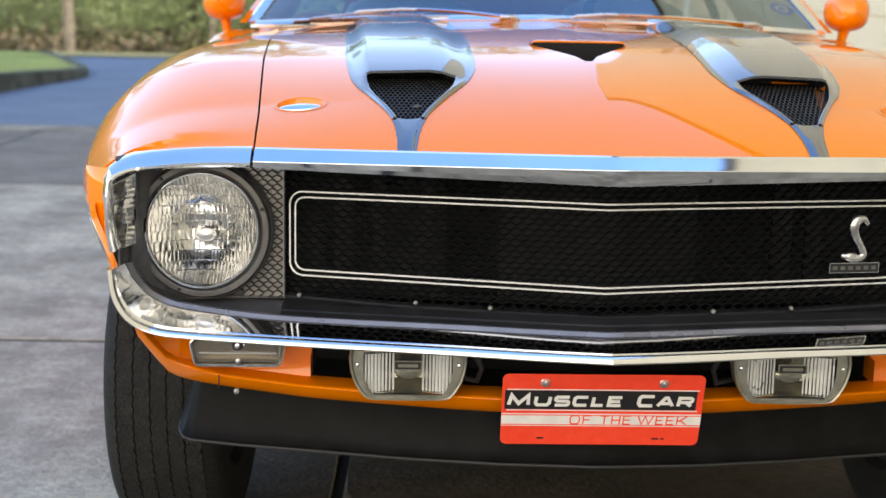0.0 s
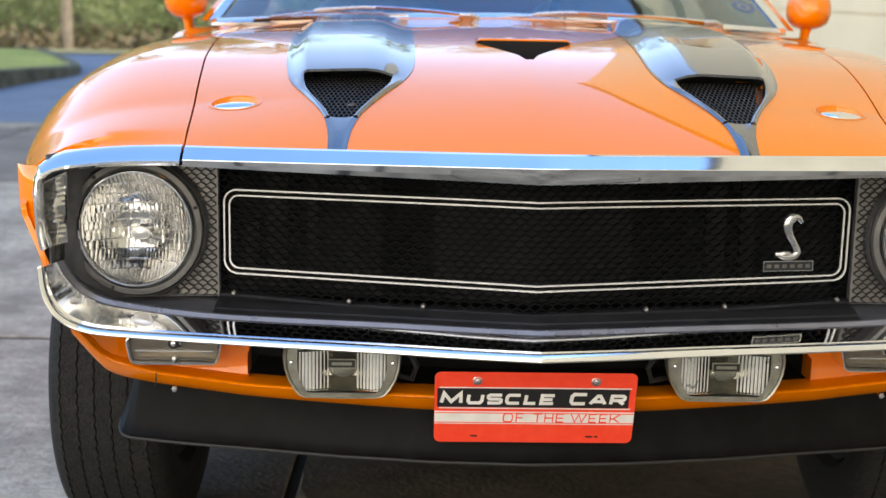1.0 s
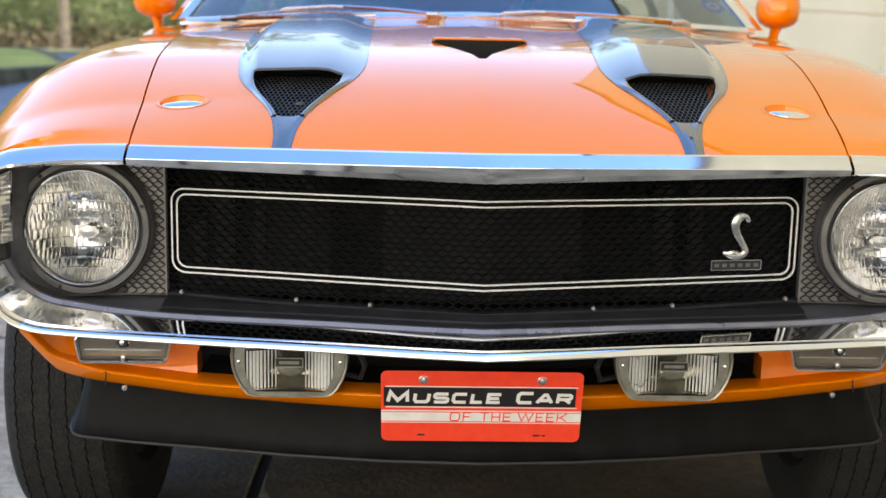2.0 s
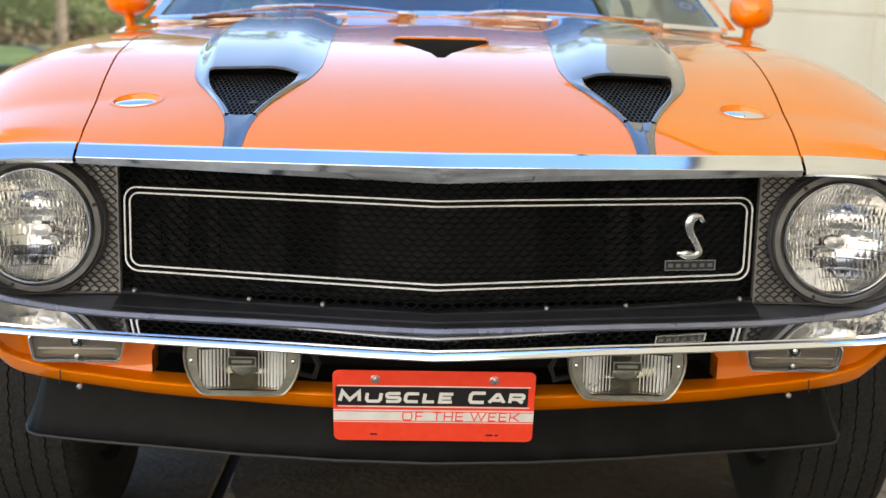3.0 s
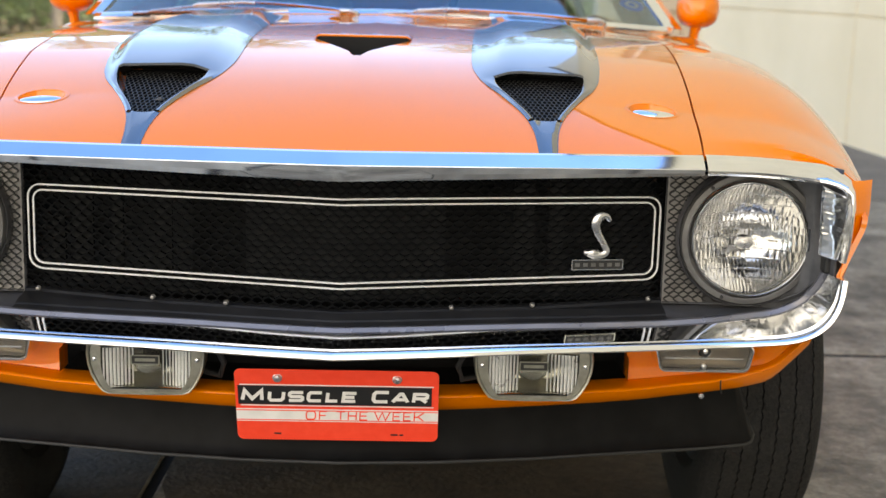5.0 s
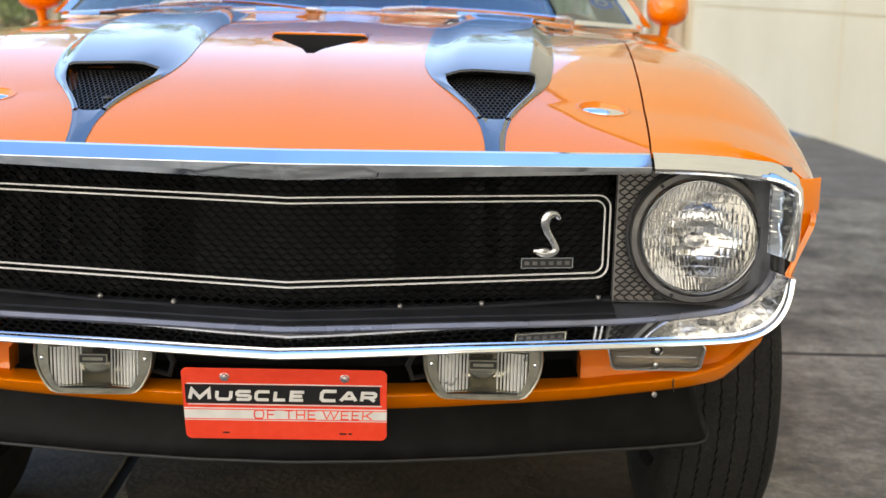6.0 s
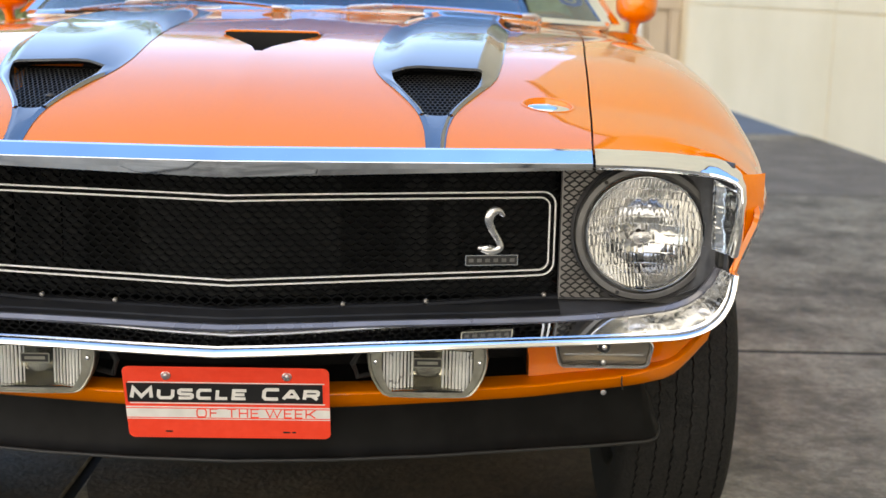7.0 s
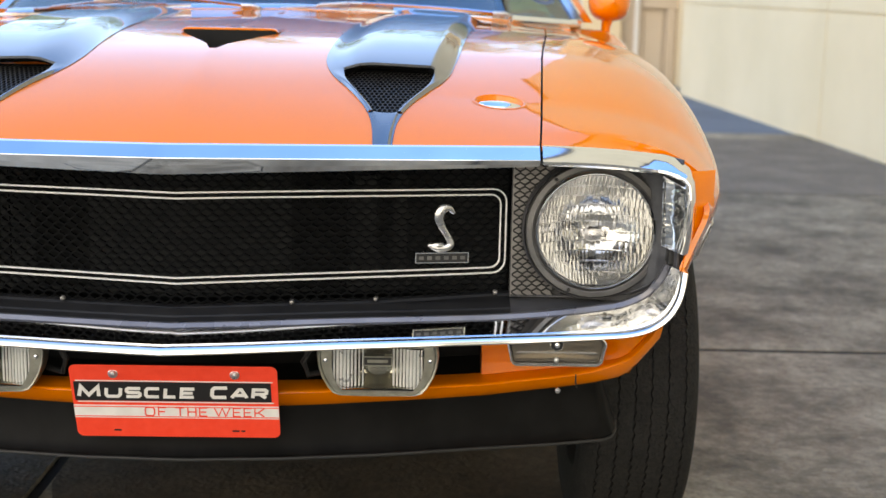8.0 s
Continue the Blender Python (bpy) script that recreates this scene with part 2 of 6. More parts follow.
FARWOOD = vary(mat("far_wood", (0.07, 0.08, 0.04), 0.9), 0.35, (0.15, 0.17, 0.085), (0.25, 0.27, 0.14), grit=0.7, scale2=1.1, mix2=0.5, dark2=(0.08, 0.065, 0.04))

# ---- mesh helpers ----
SKEW = 0.027            # the car stands a touch askew to the camera's track
NOSE_LEAN = 0.019       # its hand-laid nose sits slightly off to one side


def part(name, bm, material, parent=None, label="", smooth=True, thick=0.0, bevel=0.0, skew=True, angle=35):
    """Links a bmesh as one mesh object, under a thing or a part if given."""
    if skew:
        for v in bm.verts:
            x, y = v.co.x, v.co.y
            v.co.x += NOSE_LEAN * x * x * min(1, max(0, (0.40 - y) / 0.30))
            v.co.y += SKEW * x
    bmesh.ops.recalc_face_normals(bm, faces=bm.faces)
    me = bpy.data.meshes.new(name)
    bm.edges.index_update()
    rim = [e.index for e in bm.edges if e.is_boundary] if thick else []
    bm.to_mesh(me)
    bm.free()
    me.materials.append(material)
    ob = new(name, me)
    if smooth:
        for p in me.polygons:
            p.use_smooth = True
        me.set_sharp_from_angle(angle=radians(angle))
        for k in rim:
            me.edges[k].use_edge_sharp = True
    if thick:
        s = ob.modifiers.new("thickness", 'SOLIDIFY')
        s.thickness, s.offset = thick, -1
    if bevel:
        b = ob.modifiers.new("edge", 'BEVEL')
        b.width, b.segments, b.limit_method, b.angle_limit = bevel, 2, 'ANGLE', radians(40)
    if parent:
        ob.parent = parent
        if parent.type == 'EMPTY':
            ob.matrix_parent_inverse = Matrix.Translation(-parent.location)
    if label:
        ob["label"] = label
    return ob


def surf(rows, bm=None, close_u=False, close_v=False):
    """A sheet of quads through rows of points."""
    bm = bm or bmesh.new()
    vs = [[bm.verts.new(p) for p in r] for r in rows]
    nr, nc = len(vs), len(vs[0])
    for i in range(nr if close_v else nr - 1):
        for j in range(nc if close_u else nc - 1):
            q = [vs[i][j], vs[i][(j + 1) % nc], vs[(i + 1) % nr][(j + 1) % nc], vs[(i + 1) % nr][j]]
            try:
                bm.faces.new(q)
            except ValueError:
                pass
    return bm


def cap(bm, ring):
    try:
        bm.faces.new(ring)
    except ValueError:
        pass


def tube(pts, r, n=8, bm=None, caps=True, r_end=None):
    """A round bar along a row of points."""
    bm = bm or bmesh.new()
    pts = [Vector(p) for p in pts]
    rings = []
    for i, p in enumerate(pts):
        d = (pts[min(i + 1, len(pts) - 1)] - pts[max(i - 1, 0)]).normalized()
        a = d.cross(Vector((0, 0, 1)))
        if a.length < 0.05:
            a = d.cross(Vector((0, 1, 0)))
        a.normalize()
        b = d.cross(a)
        rr = r if r_end is None else r + (r_end - r) * i / max(1, len(pts) - 1)
        rings.append([bm.verts.new(p + rr * (math.cos(2 * math.pi * k / n) * a + math.sin(2 * math.pi * k / n) * b)) for k in range(n)])
    for s, t in zip(rings, rings[1:]):
        for k in range(n):
            bm.faces.new((s[k], s[(k + 1) % n], t[(k + 1) % n], t[k]))
    if caps:
        cap(bm, rings[0])
        cap(bm, rings[-1])
    return bm


def lathe(profile, centre, axis="y", n=48, bm=None, sx=1.0, sz=1.0):
    """Turns (radius, along) pairs round an axis through centre."""
    bm = bm or bmesh.new()
    c = Vector(centre)
    rows = []
    for r, a in profile:
        row = []
        for k in range(n):
            u, v = r * math.cos(2 * math.pi * k / n), r * math.sin(2 * math.pi * k / n)
            row.append(c + (Vector((u * sx, a, v * sz)) if axis == "y" else Vector((a, u, v)) if axis == "x" else Vector((u, v, a))))
        rows.append(row)
    return surf(rows, bm, close_u=True)


def box(x0, x1, y0, y1, z0, z1, bm=None):
    bm = bm or bmesh.new()
    v = [bm.verts.new((x, y, z)) for z in (z0, z1) for y in (y0, y1) for x in (x0, x1)]
    for f in ((0, 1, 3, 2), (4, 6, 7, 5), (0, 4, 5, 1), (2, 3, 7, 6), (0, 2, 6, 4), (1, 5, 7, 3)):
        bm.faces.new([v[i] for i in f])
    return bm


def slab(outline, to_world, depth, bm=None):
    """A flat plate: outline of (u, v) pairs, to_world(u, v, w) and its depth in w."""
    bm = bm or bmesh.new()
    a = [bm.verts.new(to_world(u, v, 0)) for u, v in outline]
    b = [bm.verts.new(to_world(u, v, depth)) for u, v in outline]
    bm.faces.new(a)
    bm.faces.new(b[::-1])
    n = len(a)
    for i in range(n):
        bm.faces.new((a[i], a[(i + 1) % n], b[(i + 1) % n], b[i]))
    return bm


def rounded(w, h, r, n=6):
    """The outline of a rounded rectangle round the origin."""
    out = []
    for cx, cy, a0 in ((w / 2 - r, h / 2 - r, 0), (-w / 2 + r, h / 2 - r, 90), (-w / 2 + r, -h / 2 + r, 180), (w / 2 - r, -h / 2 + r, 270)):
        out += [(cx + r * math.cos(radians(a0 + 90 * k / n)), cy + r * math.sin(radians(a0 + 90 * k / n))) for k in range(n + 1)]
    return out


def lerp(x, xs, ys):
    return float(np.interp(x, xs, ys))


def smooth_lerp(x, xs, ys):
    """Through the points with rounded bends."""
    x = min(max(x, xs[0]), xs[-1])
    i = max(0, min(len(xs) - 2, int(np.searchsorted(xs, x)) - 1))
    def slope(k):
        if k == 0:
            return (ys[1] - ys[0]) / (xs[1] - xs[0])
        if k == len(xs) - 1:
            return (ys[-1] - ys[-2]) / (xs[-1] - xs[-2])
        return (ys[k + 1] - ys[k - 1]) / (xs[k + 1] - xs[k - 1])
    h = xs[i + 1] - xs[i]
    t = (x - xs[i]) / h
    return ((2 * t**3 - 3 * t**2 + 1) * ys[i] + (t**3 - 2 * t**2 + t) * h * slope(i) + (3 * t**2 - 2 * t**3) * ys[i + 1] + (t**3 - t**2) * h * slope(i + 1))


def thing(name, label, category, group="", kind="", at=(0, 0, 0)):
    ob = new(name)
    ob.empty_display_size = 0.1
    ob.location = at
    return tagged(ob, label, category, group, kind)

# ---- the setting ----
def ground_z(x, y):
    """Level about the car, falling gently towards the wood."""
    return 0.0 if y < 18 else -0.047 * (y - 18) if y < 60 else -1.974


XS = sorted({-900, -400, -200, -120, -80, -60, -45, *range(-36, 37, 3), 45, 60, 80, 120, 200, 400, 900})
YS = sorted({-900, -400, -200, -100, -60, -40, -25, -15, -8, 0, 4, 8, *range(12, 92, 3), 110, 150, 250, 500, 1200})
base = part("ground", surf([[(x, y, ground_z(x, y) - 0.06) for x in XS] for y in YS]), EARTH, smooth=False, skew=False)
tagged(base, "brown leaf-strewn ground reaching to the wood", "ground", kind="structure")

# driveway of cast slabs with open joints
drive = thing("driveway", "weathered grey concrete driveway in large jointed slabs", "driveway", kind="structure")
X_JOINTS = [-11.2, -8.2, -5.8, -3.2, -0.46, 3.25]
JOINT = 2.03
Y_JOINTS = [-20.0, -16.0, -12.0, -8.0, -5.0, -2.6, -0.9, JOINT, 5.24, 7.95]
for i in range(len(X_JOINTS) - 1):
    for j in range(len(Y_JOINTS) - 1):
        x0, x1, y0, y1 = X_JOINTS[i] + 0.011, X_JOINTS[i + 1] - 0.011, Y_JOINTS[j] + 0.013, Y_JOINTS[j + 1] - 0.013
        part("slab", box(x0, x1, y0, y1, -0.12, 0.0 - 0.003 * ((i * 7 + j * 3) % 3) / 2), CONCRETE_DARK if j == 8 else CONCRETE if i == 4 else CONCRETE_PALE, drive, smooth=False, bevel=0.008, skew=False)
part("edge_strip", box(-11.2, 3.2, 7.96, 8.33, -0.12, -0.002), CONCRETE, drive, smooth=False, bevel=0.01, skew=False)
part("joint_bed", box(-11.2, 3.25, -20, 7.95, -0.13, -0.0045), DARK, drive, smooth=False, skew=False)

# old oil stains where the engine stands, their dark colour also painting the car's shade
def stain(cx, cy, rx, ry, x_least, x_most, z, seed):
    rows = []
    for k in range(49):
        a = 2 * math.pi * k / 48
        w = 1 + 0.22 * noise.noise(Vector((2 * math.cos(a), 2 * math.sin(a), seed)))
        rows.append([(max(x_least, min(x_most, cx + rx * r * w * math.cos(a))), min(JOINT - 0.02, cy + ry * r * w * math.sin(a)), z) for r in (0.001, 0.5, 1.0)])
    part("oil_shade_patch", surf(rows), OIL_SHADE, drive, "dark brown oil stain with under-car shade painted in", skew=False)


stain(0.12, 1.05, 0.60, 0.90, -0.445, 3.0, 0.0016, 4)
# left of the joint: painted shade under the car's flank
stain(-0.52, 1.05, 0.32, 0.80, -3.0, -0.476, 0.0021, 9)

# asphalt lane behind the slabs, bending off past the lawn
def lane_sheet():
    rows = []
    for y in [8.34, 10, 12, 14, 16, 18, 18.7, 19.4, 20.1]:
        xr = lerp(y, [8, 12.5, 14, 20], [3.3, 3.0, 6, 14])
        rows.append([(x, y, ground_z(x, y) - 0.012) for x in np.linspace(-60, xr, 24)])
    return surf(rows)
tagged(part("road", lane_sheet(), ASPHALT, smooth=True, skew=False), "worn blue-grey asphalt lane bending past the lawn", "road", kind="structure")

# raised lawn with a stone kerb
def lawn_edge():
    """From far off on one side, round the tip and back along the wood."""
    tip = [(-4.55, 12.55), (-4.50, 12.9), (-4.45, 13.25), (-4.42, 13.65), (-4.46, 14.1), (-4.62, 14.6), (-4.85, 15.2), (-5.3, 16.3)]
    return [(-30, 5.0), (-16, 6.6), (-9, 8.0), (-5.9, 8.8), (-4.85, 9.9), (-4.64, 11.0), (-4.60, 12.1)] + tip + [(-5.9, 17.6), (-6.7, 18.9), (-9.0, 21.0), (-14, 23.0), (-30, 26.0)]
edge = lawn_edge()
def kerb_h(y):
    return lerp(y, [9.0, 11.0, 13.0, 14.0], [0.20, 0.19, 0.13, 0.095])


def kerb_bm():
    rows = []
    for k, (x, y) in enumerate(edge):
        x2, y2 = edge[min(k + 1, len(edge) - 1)]
        x1, y1 = edge[max(k - 1, 0)]
        nx, ny = (y1 - y2), (x2 - x1)
        l = math.hypot(nx, ny)
        nx, ny = nx / l, ny / l
        z = ground_z(x, y)
        h = kerb_h(y)
        rows.append([(x, y, z - 0.05), (x, y, z + h - 0.02), (x + 0.02 * nx, y + 0.02 * ny, z + h), (x + 0.16 * nx, y + 0.16 * ny, z + h), (x + 0.18 * nx, y + 0.18 * ny, z + 0.10)])
    return surf(rows)
tagged(part("kerb", kerb_bm(), KERB, smooth=False, skew=False), "mossy grey stone kerb round the lawn", "kerb", kind="structure")
def lawn_bm():
    bm = bmesh.new()
    vs = [bm.verts.new((x, y, ground_z(x, y) + kerb_h(y) - 0.012)) for x, y in edge]
    f = bm.faces.new(vs)
    bmesh.ops.triangulate(bm, faces=[f])
    bmesh.ops.subdivide_edges(bm, edges=bm.edges, cuts=2, use_grid_fill=True)
    for v in bm.verts:
        v.co.z += 0.02 * noise.noise(v.co * 0.3)
    return bm
tagged(part("lawn", lawn_bm(), GRASS, skew=False), "bright green mown lawn behind the kerb", "lawn", kind="structure")
def verge_bm():
    rows = []
    for y in [20.1, 21, 23, 26, 30, 34, 38, 42, 46]:
        rows.append([(x, y, ground_z(x, y) + 0.01) for x in np.linspace(-90, 30, 40)])
    return surf(rows)
tagged(part("verge", verge_bm(), VERGE, skew=False), "strip of rough grass along the wood", "verge", kind="structure")

# building beside the car: long cream wall with one shallow groove, then a set-back bay
def wall_x(y):
    return 3.256 - 0.066 * (y - 6.62)
def wall_bm(y0, y1, x_off, z0, z1, thick=0.3):
    bm = bmesh.new()
    v = [bm.verts.new((wall_x(y) + x_off + dx, y, z)) for z in (z0, z1) for y in (y0, y1) for dx in (0, thick)]
    for f in ((0, 1, 3, 2), (4, 6, 7, 5), (0, 4, 5, 1), (2, 3, 7, 6), (0, 2, 6, 4), (1, 5, 7, 3)):
        bm.faces.new([v[i] for i in f])
    return bm
house = thing("wall_east", "cream rendered building wall with shallow horizontal grooves", "wall", kind="structure")
GROOVES = [0.94, 2.1, 3.3]
zs = [-0.1] + GROOVES + [4.5, 5.7, 6.9, 8.2, 9.5, 11.5]
for k in range(len(zs) - 1):
    part("panel", wall_bm(-14.0, 7.9, 0, zs[k] + (0.006 if k else 0), zs[k + 1] - 0.006), STUCCO, house, smooth=False, bevel=0.004, skew=False)
    part("panel", wall_bm(7.915, 12.2, 0, zs[k] + (0.006 if k else 0), zs[k + 1] - 0.006), STUCCO, house, smooth=False, bevel=0.004, skew=False)
part("wall_core", wall_bm(-14.0, 12.19, 0.02, -0.1, 11.48, 0.25), STUCCO, house, smooth=False, skew=False)
part("return_wall", box(3.05, 3.35, 12.21, 13.58, -0.3, 4.2), STUCCO, house, smooth=False, skew=False)
part("upper_wall", wall_bm(12.21, 13.91, 0, 4.21, 11.5), STUCCO, house, smooth=False, skew=False)
part("rear_wall", wall_bm(13.92, 17.5, 0, -0.3, 11.5), STUCCO, house, smooth=False, skew=False)
part("eave", wall_bm(-14.3, 17.6, -0.10, 11.5, 11.62, 6.0), BARK, house, smooth=False, bevel=0.01, skew=False)
bay = thing("wall_northeast", "tan rendered bay set back behind the cream wall", "wall", kind="structure")
part("wall_face", box(1.95, 9.0, 13.6, 13.9, -0.3, 4.2), STUCCO2, bay, smooth=False, skew=False)
part("pilaster", box(1.95, 2.40, 13.45, 13.6, -0.3, 4.2), STUCCO, bay, smooth=False, bevel=0.01, skew=False)
part("lintel", box(2.64, 3.10, 13.52, 13.6, 0.86, 1.0), STUCCO2, bay, smooth=False, bevel=0.008, skew=False)
part("jamb", box(2.93, 3.04, 13.53, 13.6, -0.3, 0.86), STUCCO2, bay, smooth=False, bevel=0.008, skew=False)
part("door_panel", box(2.68, 2.90, 13.57, 13.6, -0.3, 0.84), STUCCO2, bay, smooth=False, bevel=0.006, skew=False)
pipe = tube([(2.585, 13.5, -0.2), (2.585, 13.5, 4.1)], 0.028, 12)
part("downpipe", pipe, PLATEWHITE, bay, "white downpipe", skew=False)


# ---- the car: surfaces ----
def ease(k):
    k = min(1, max(0, k))
    return 3 * k * k - 2 * k ** 3


def hood_z(x, y):
    a = abs(x)
    zc = 0.8465 + 0.1535 * (1 - math.exp(-max(y, -0.04) / 0.27))
    s = min(1, max(0, y) / 0.16)
    return zc - lerp(y, [0.1, 0.4, 0.7, 1.1], [0.029, 0.014, 0.015, 0.022]) * s * (a / 0.62) ** 2 + 0.002 * math.exp(-(a / 0.03)) * s + 0.007 * max(0, (y - 1.1) / 0.27) ** 2 * max(0, 1 - (a / 0.62) ** 4)


def nose_y(x):
    """Where the front edge of the panels lies."""
    return smooth_lerp(abs(x), [0, 0.012, 0.25, 0.52, 0.66, 0.76], [-0.0400, -0.0391, -0.0215, 0.002, 0.020, 0.021])


def seam_x(y):
    return smooth_lerp(y, [-0.1, 0, 0.15, 0.45, 0.8, 1.40], [0.520, 0.525, 0.536, 0.561, 0.592, 0.634])


def half_width(y):
    return smooth_lerp(y, [-0.05, 0.05, 0.15, 0.3, 0.5, 0.9, 1.4, 2.6, 3.6, 4.3, 4.6], [0.752, 0.785, 0.815, 0.848, 0.873, 0.895, 0.895, 0.90, 0.90, 0.86, 0.80])


def belt_z(y):
    return smooth_lerp(y, [-0.05, 0.1, 0.3, 0.6, 1.0, 1.5, 2.6, 3.4, 4.6], [0.775, 0.765, 0.765, 0.775, 0.80, 0.82, 0.83, 0.86, 0.86])


def fender_point(u, y, side=1):
    """u 0 at the hood seam, 1 at the widest point of the flank."""
    xs, xw = seam_x(y), half_width(y)
    zs_, zw = hood_z(xs, y), belt_z(y)
    px = math.sin(u * math.pi / 2) ** 0.95
    m = (hood_z(xs - 0.02, y) - zs_) / 0.02 * (xw - xs)
    return Vector((side * (xs + (xw - xs) * px), y, zw + (zs_ - zw - m) * (1 - px ** 3.2) ** 0.62 + m * (1 - px)))


COWL = [0, 0.3, 0.636], [1.36, 1.37, 1.415]


def cowl_y(x):
    return lerp(abs(x), *COWL)


car = thing("car", "glossy orange muscle car with black scoops and chrome bumper", "car")

SC = 0.301                       # the hood scoops' distance from the middle


S_Y = [0.085, 0.107, 0.135, 0.16, 0.19, 0.22, 0.245]
S_IN = [0.017, 0.025, 0.038, 0.050, 0.062, 0.070, 0.072]
V_Y = [0.365, 0.41, 0.46, 0.51, 0.552]
V_IN = [0.006, 0.018, 0.042, 0.066, 0.0845]


def cut_hole(bm, ys, halves, cx, grow=0.0):
    """Cuts a hole through a sheet along an outline that is symmetric about x = cx."""
    lines = []
    for (y0, h0), (y1, h1) in zip(zip(ys, halves), zip(ys[1:], halves[1:])):
        for s in (-1, 1):
            d = Vector((s * (h1 - h0), y1 - y0, 0)).normalized()
            lines.append((Vector((cx + s * (h0 + grow), y0, 0)), Vector((d.y, -d.x, 0)), y0, y1))
    lines += [(Vector((cx, ys[0], 0)), Vector((0, 1, 0)), ys[0] - 0.02, ys[0] + 0.02), (Vector((cx, ys[-1], 0)), Vector((0, 1, 0)), ys[-1] - 0.02, ys[-1] + 0.02)]
    for y in ys[1:-1]:
        lines.append((Vector((cx, y, 0)), Vector((0, 1, 0)), y - 0.02, y + 0.02))
    for co, no, y0, y1 in lines:
        fs = [f for f in bm.faces if abs(f.calc_center_median().x - cx) < 0.10 and y0 - 0.015 < f.calc_center_median().y < y1 + 0.015]
        geom = list({e for f in fs for e in f.edges}) + list({v for f in fs for v in f.verts}) + fs
        bmesh.ops.bisect_plane(bm, geom=geom, dist=1e-6, plane_co=co, plane_no=no)
    dead = []
    for f in bm.faces:
        m = f.calc_center_median()
        if ys[0] < m.y < ys[-1] and abs(m.x - cx) < lerp(m.y, ys, halves) + grow:
            dead.append(f)
    bmesh.ops.delete(bm, geom=dead, context='FACES')


L_K = [-1, -0.9, -0.7, -0.4, 0, 0.4, 0.7, 0.9, 1]


def hood_bm():
    bm = bmesh.new()
    ys = [0] + [k / 130 for k in range(1, 131)]
    xsn = np.linspace(-1, 1, 121)
    grid = []
    for v in ys:
        row = []
        for u in xsn:
            u = float(u)
            # seam position follows the row's depth
            xm = u * 0.53
            y = nose_y(xm) + 0.004 + v * (cowl_y(u * 0.636) - nose_y(xm) - 0.004)
            x = u * (seam_x(y) - 0.0016)
            row.append(bm.verts.new((x, y, hood_z(x, y))))
        grid.append(row)
    for i in range(len(grid) - 1):
        for j in range(120):
            q = (grid[i][j], grid[i][j + 1], grid[i + 1][j + 1], grid[i + 1][j])
            bm.faces.new(q)
    for s in (-1, 1):
        cut_hole(bm, S_Y + [0.33], S_IN + [0.072], s * SC, 0.003)
    for s in (-1, 1):
        cut_hole(bm, [0.153 + 0.0265 * k for k in L_K], [max(0.003, 0.0365 * math.sqrt(1 - k * k)) for k in L_K], s * 0.472)
    cut_hole(bm, V_Y + [0.61], V_IN + [0.080], 0.0)
    return bm


hood = part("hood", hood_bm(), ORANGE, car, "orange gloss hood with two black scoops", thick=0.012, angle=50)


def scoop_mid(y):
    """The scoops spread a little towards the windscreen."""
    return SC + 0.052 * max(0, y - 0.30)


def scoop_half(y):
    return smooth_lerp(y, [-0.05, 0.0, 0.05, 0.09, 0.13, 0.17, 0.21, 0.26, 0.34, 0.55, 1.0, 1.3], [0.0138, 0.0142, 0.0185, 0.028, 0.044, 0.063, 0.084, 0.099, 0.108, 0.113, 0.119, 0.121])


def scoop_open(y):
    return smooth_lerp(y, S_Y, S_IN)


def scoop_rise(y):
    return smooth_lerp(y, [-0.05, 0.04, 0.085, 0.13, 0.19, 0.245, 0.35, 0.46, 0.50, 0.53, 0.60, 0.80, 1.0, 1.25], [0.0020, 0.0025, 0.0032, 0.0048, 0.0085, 0.0150, 0.0180, 0.0182, 0.0180, 0.0178, 0.0176, 0.0174, 0.0172, 0.0165])


def arm_rise(w, y, u, flat):
    """Across an arm of the scoop: up from the hood, rolling down to the throat; at its end it meets the brow."""
    arm = ease(w / 0.4) * (1 - 0.35 * max(0, (w - 0.4) / 0.6) ** 2)
    b = ease((y - 0.15) / 0.095)
    return arm + (1 - ease((u - flat) / (1 - flat)) - arm) * b


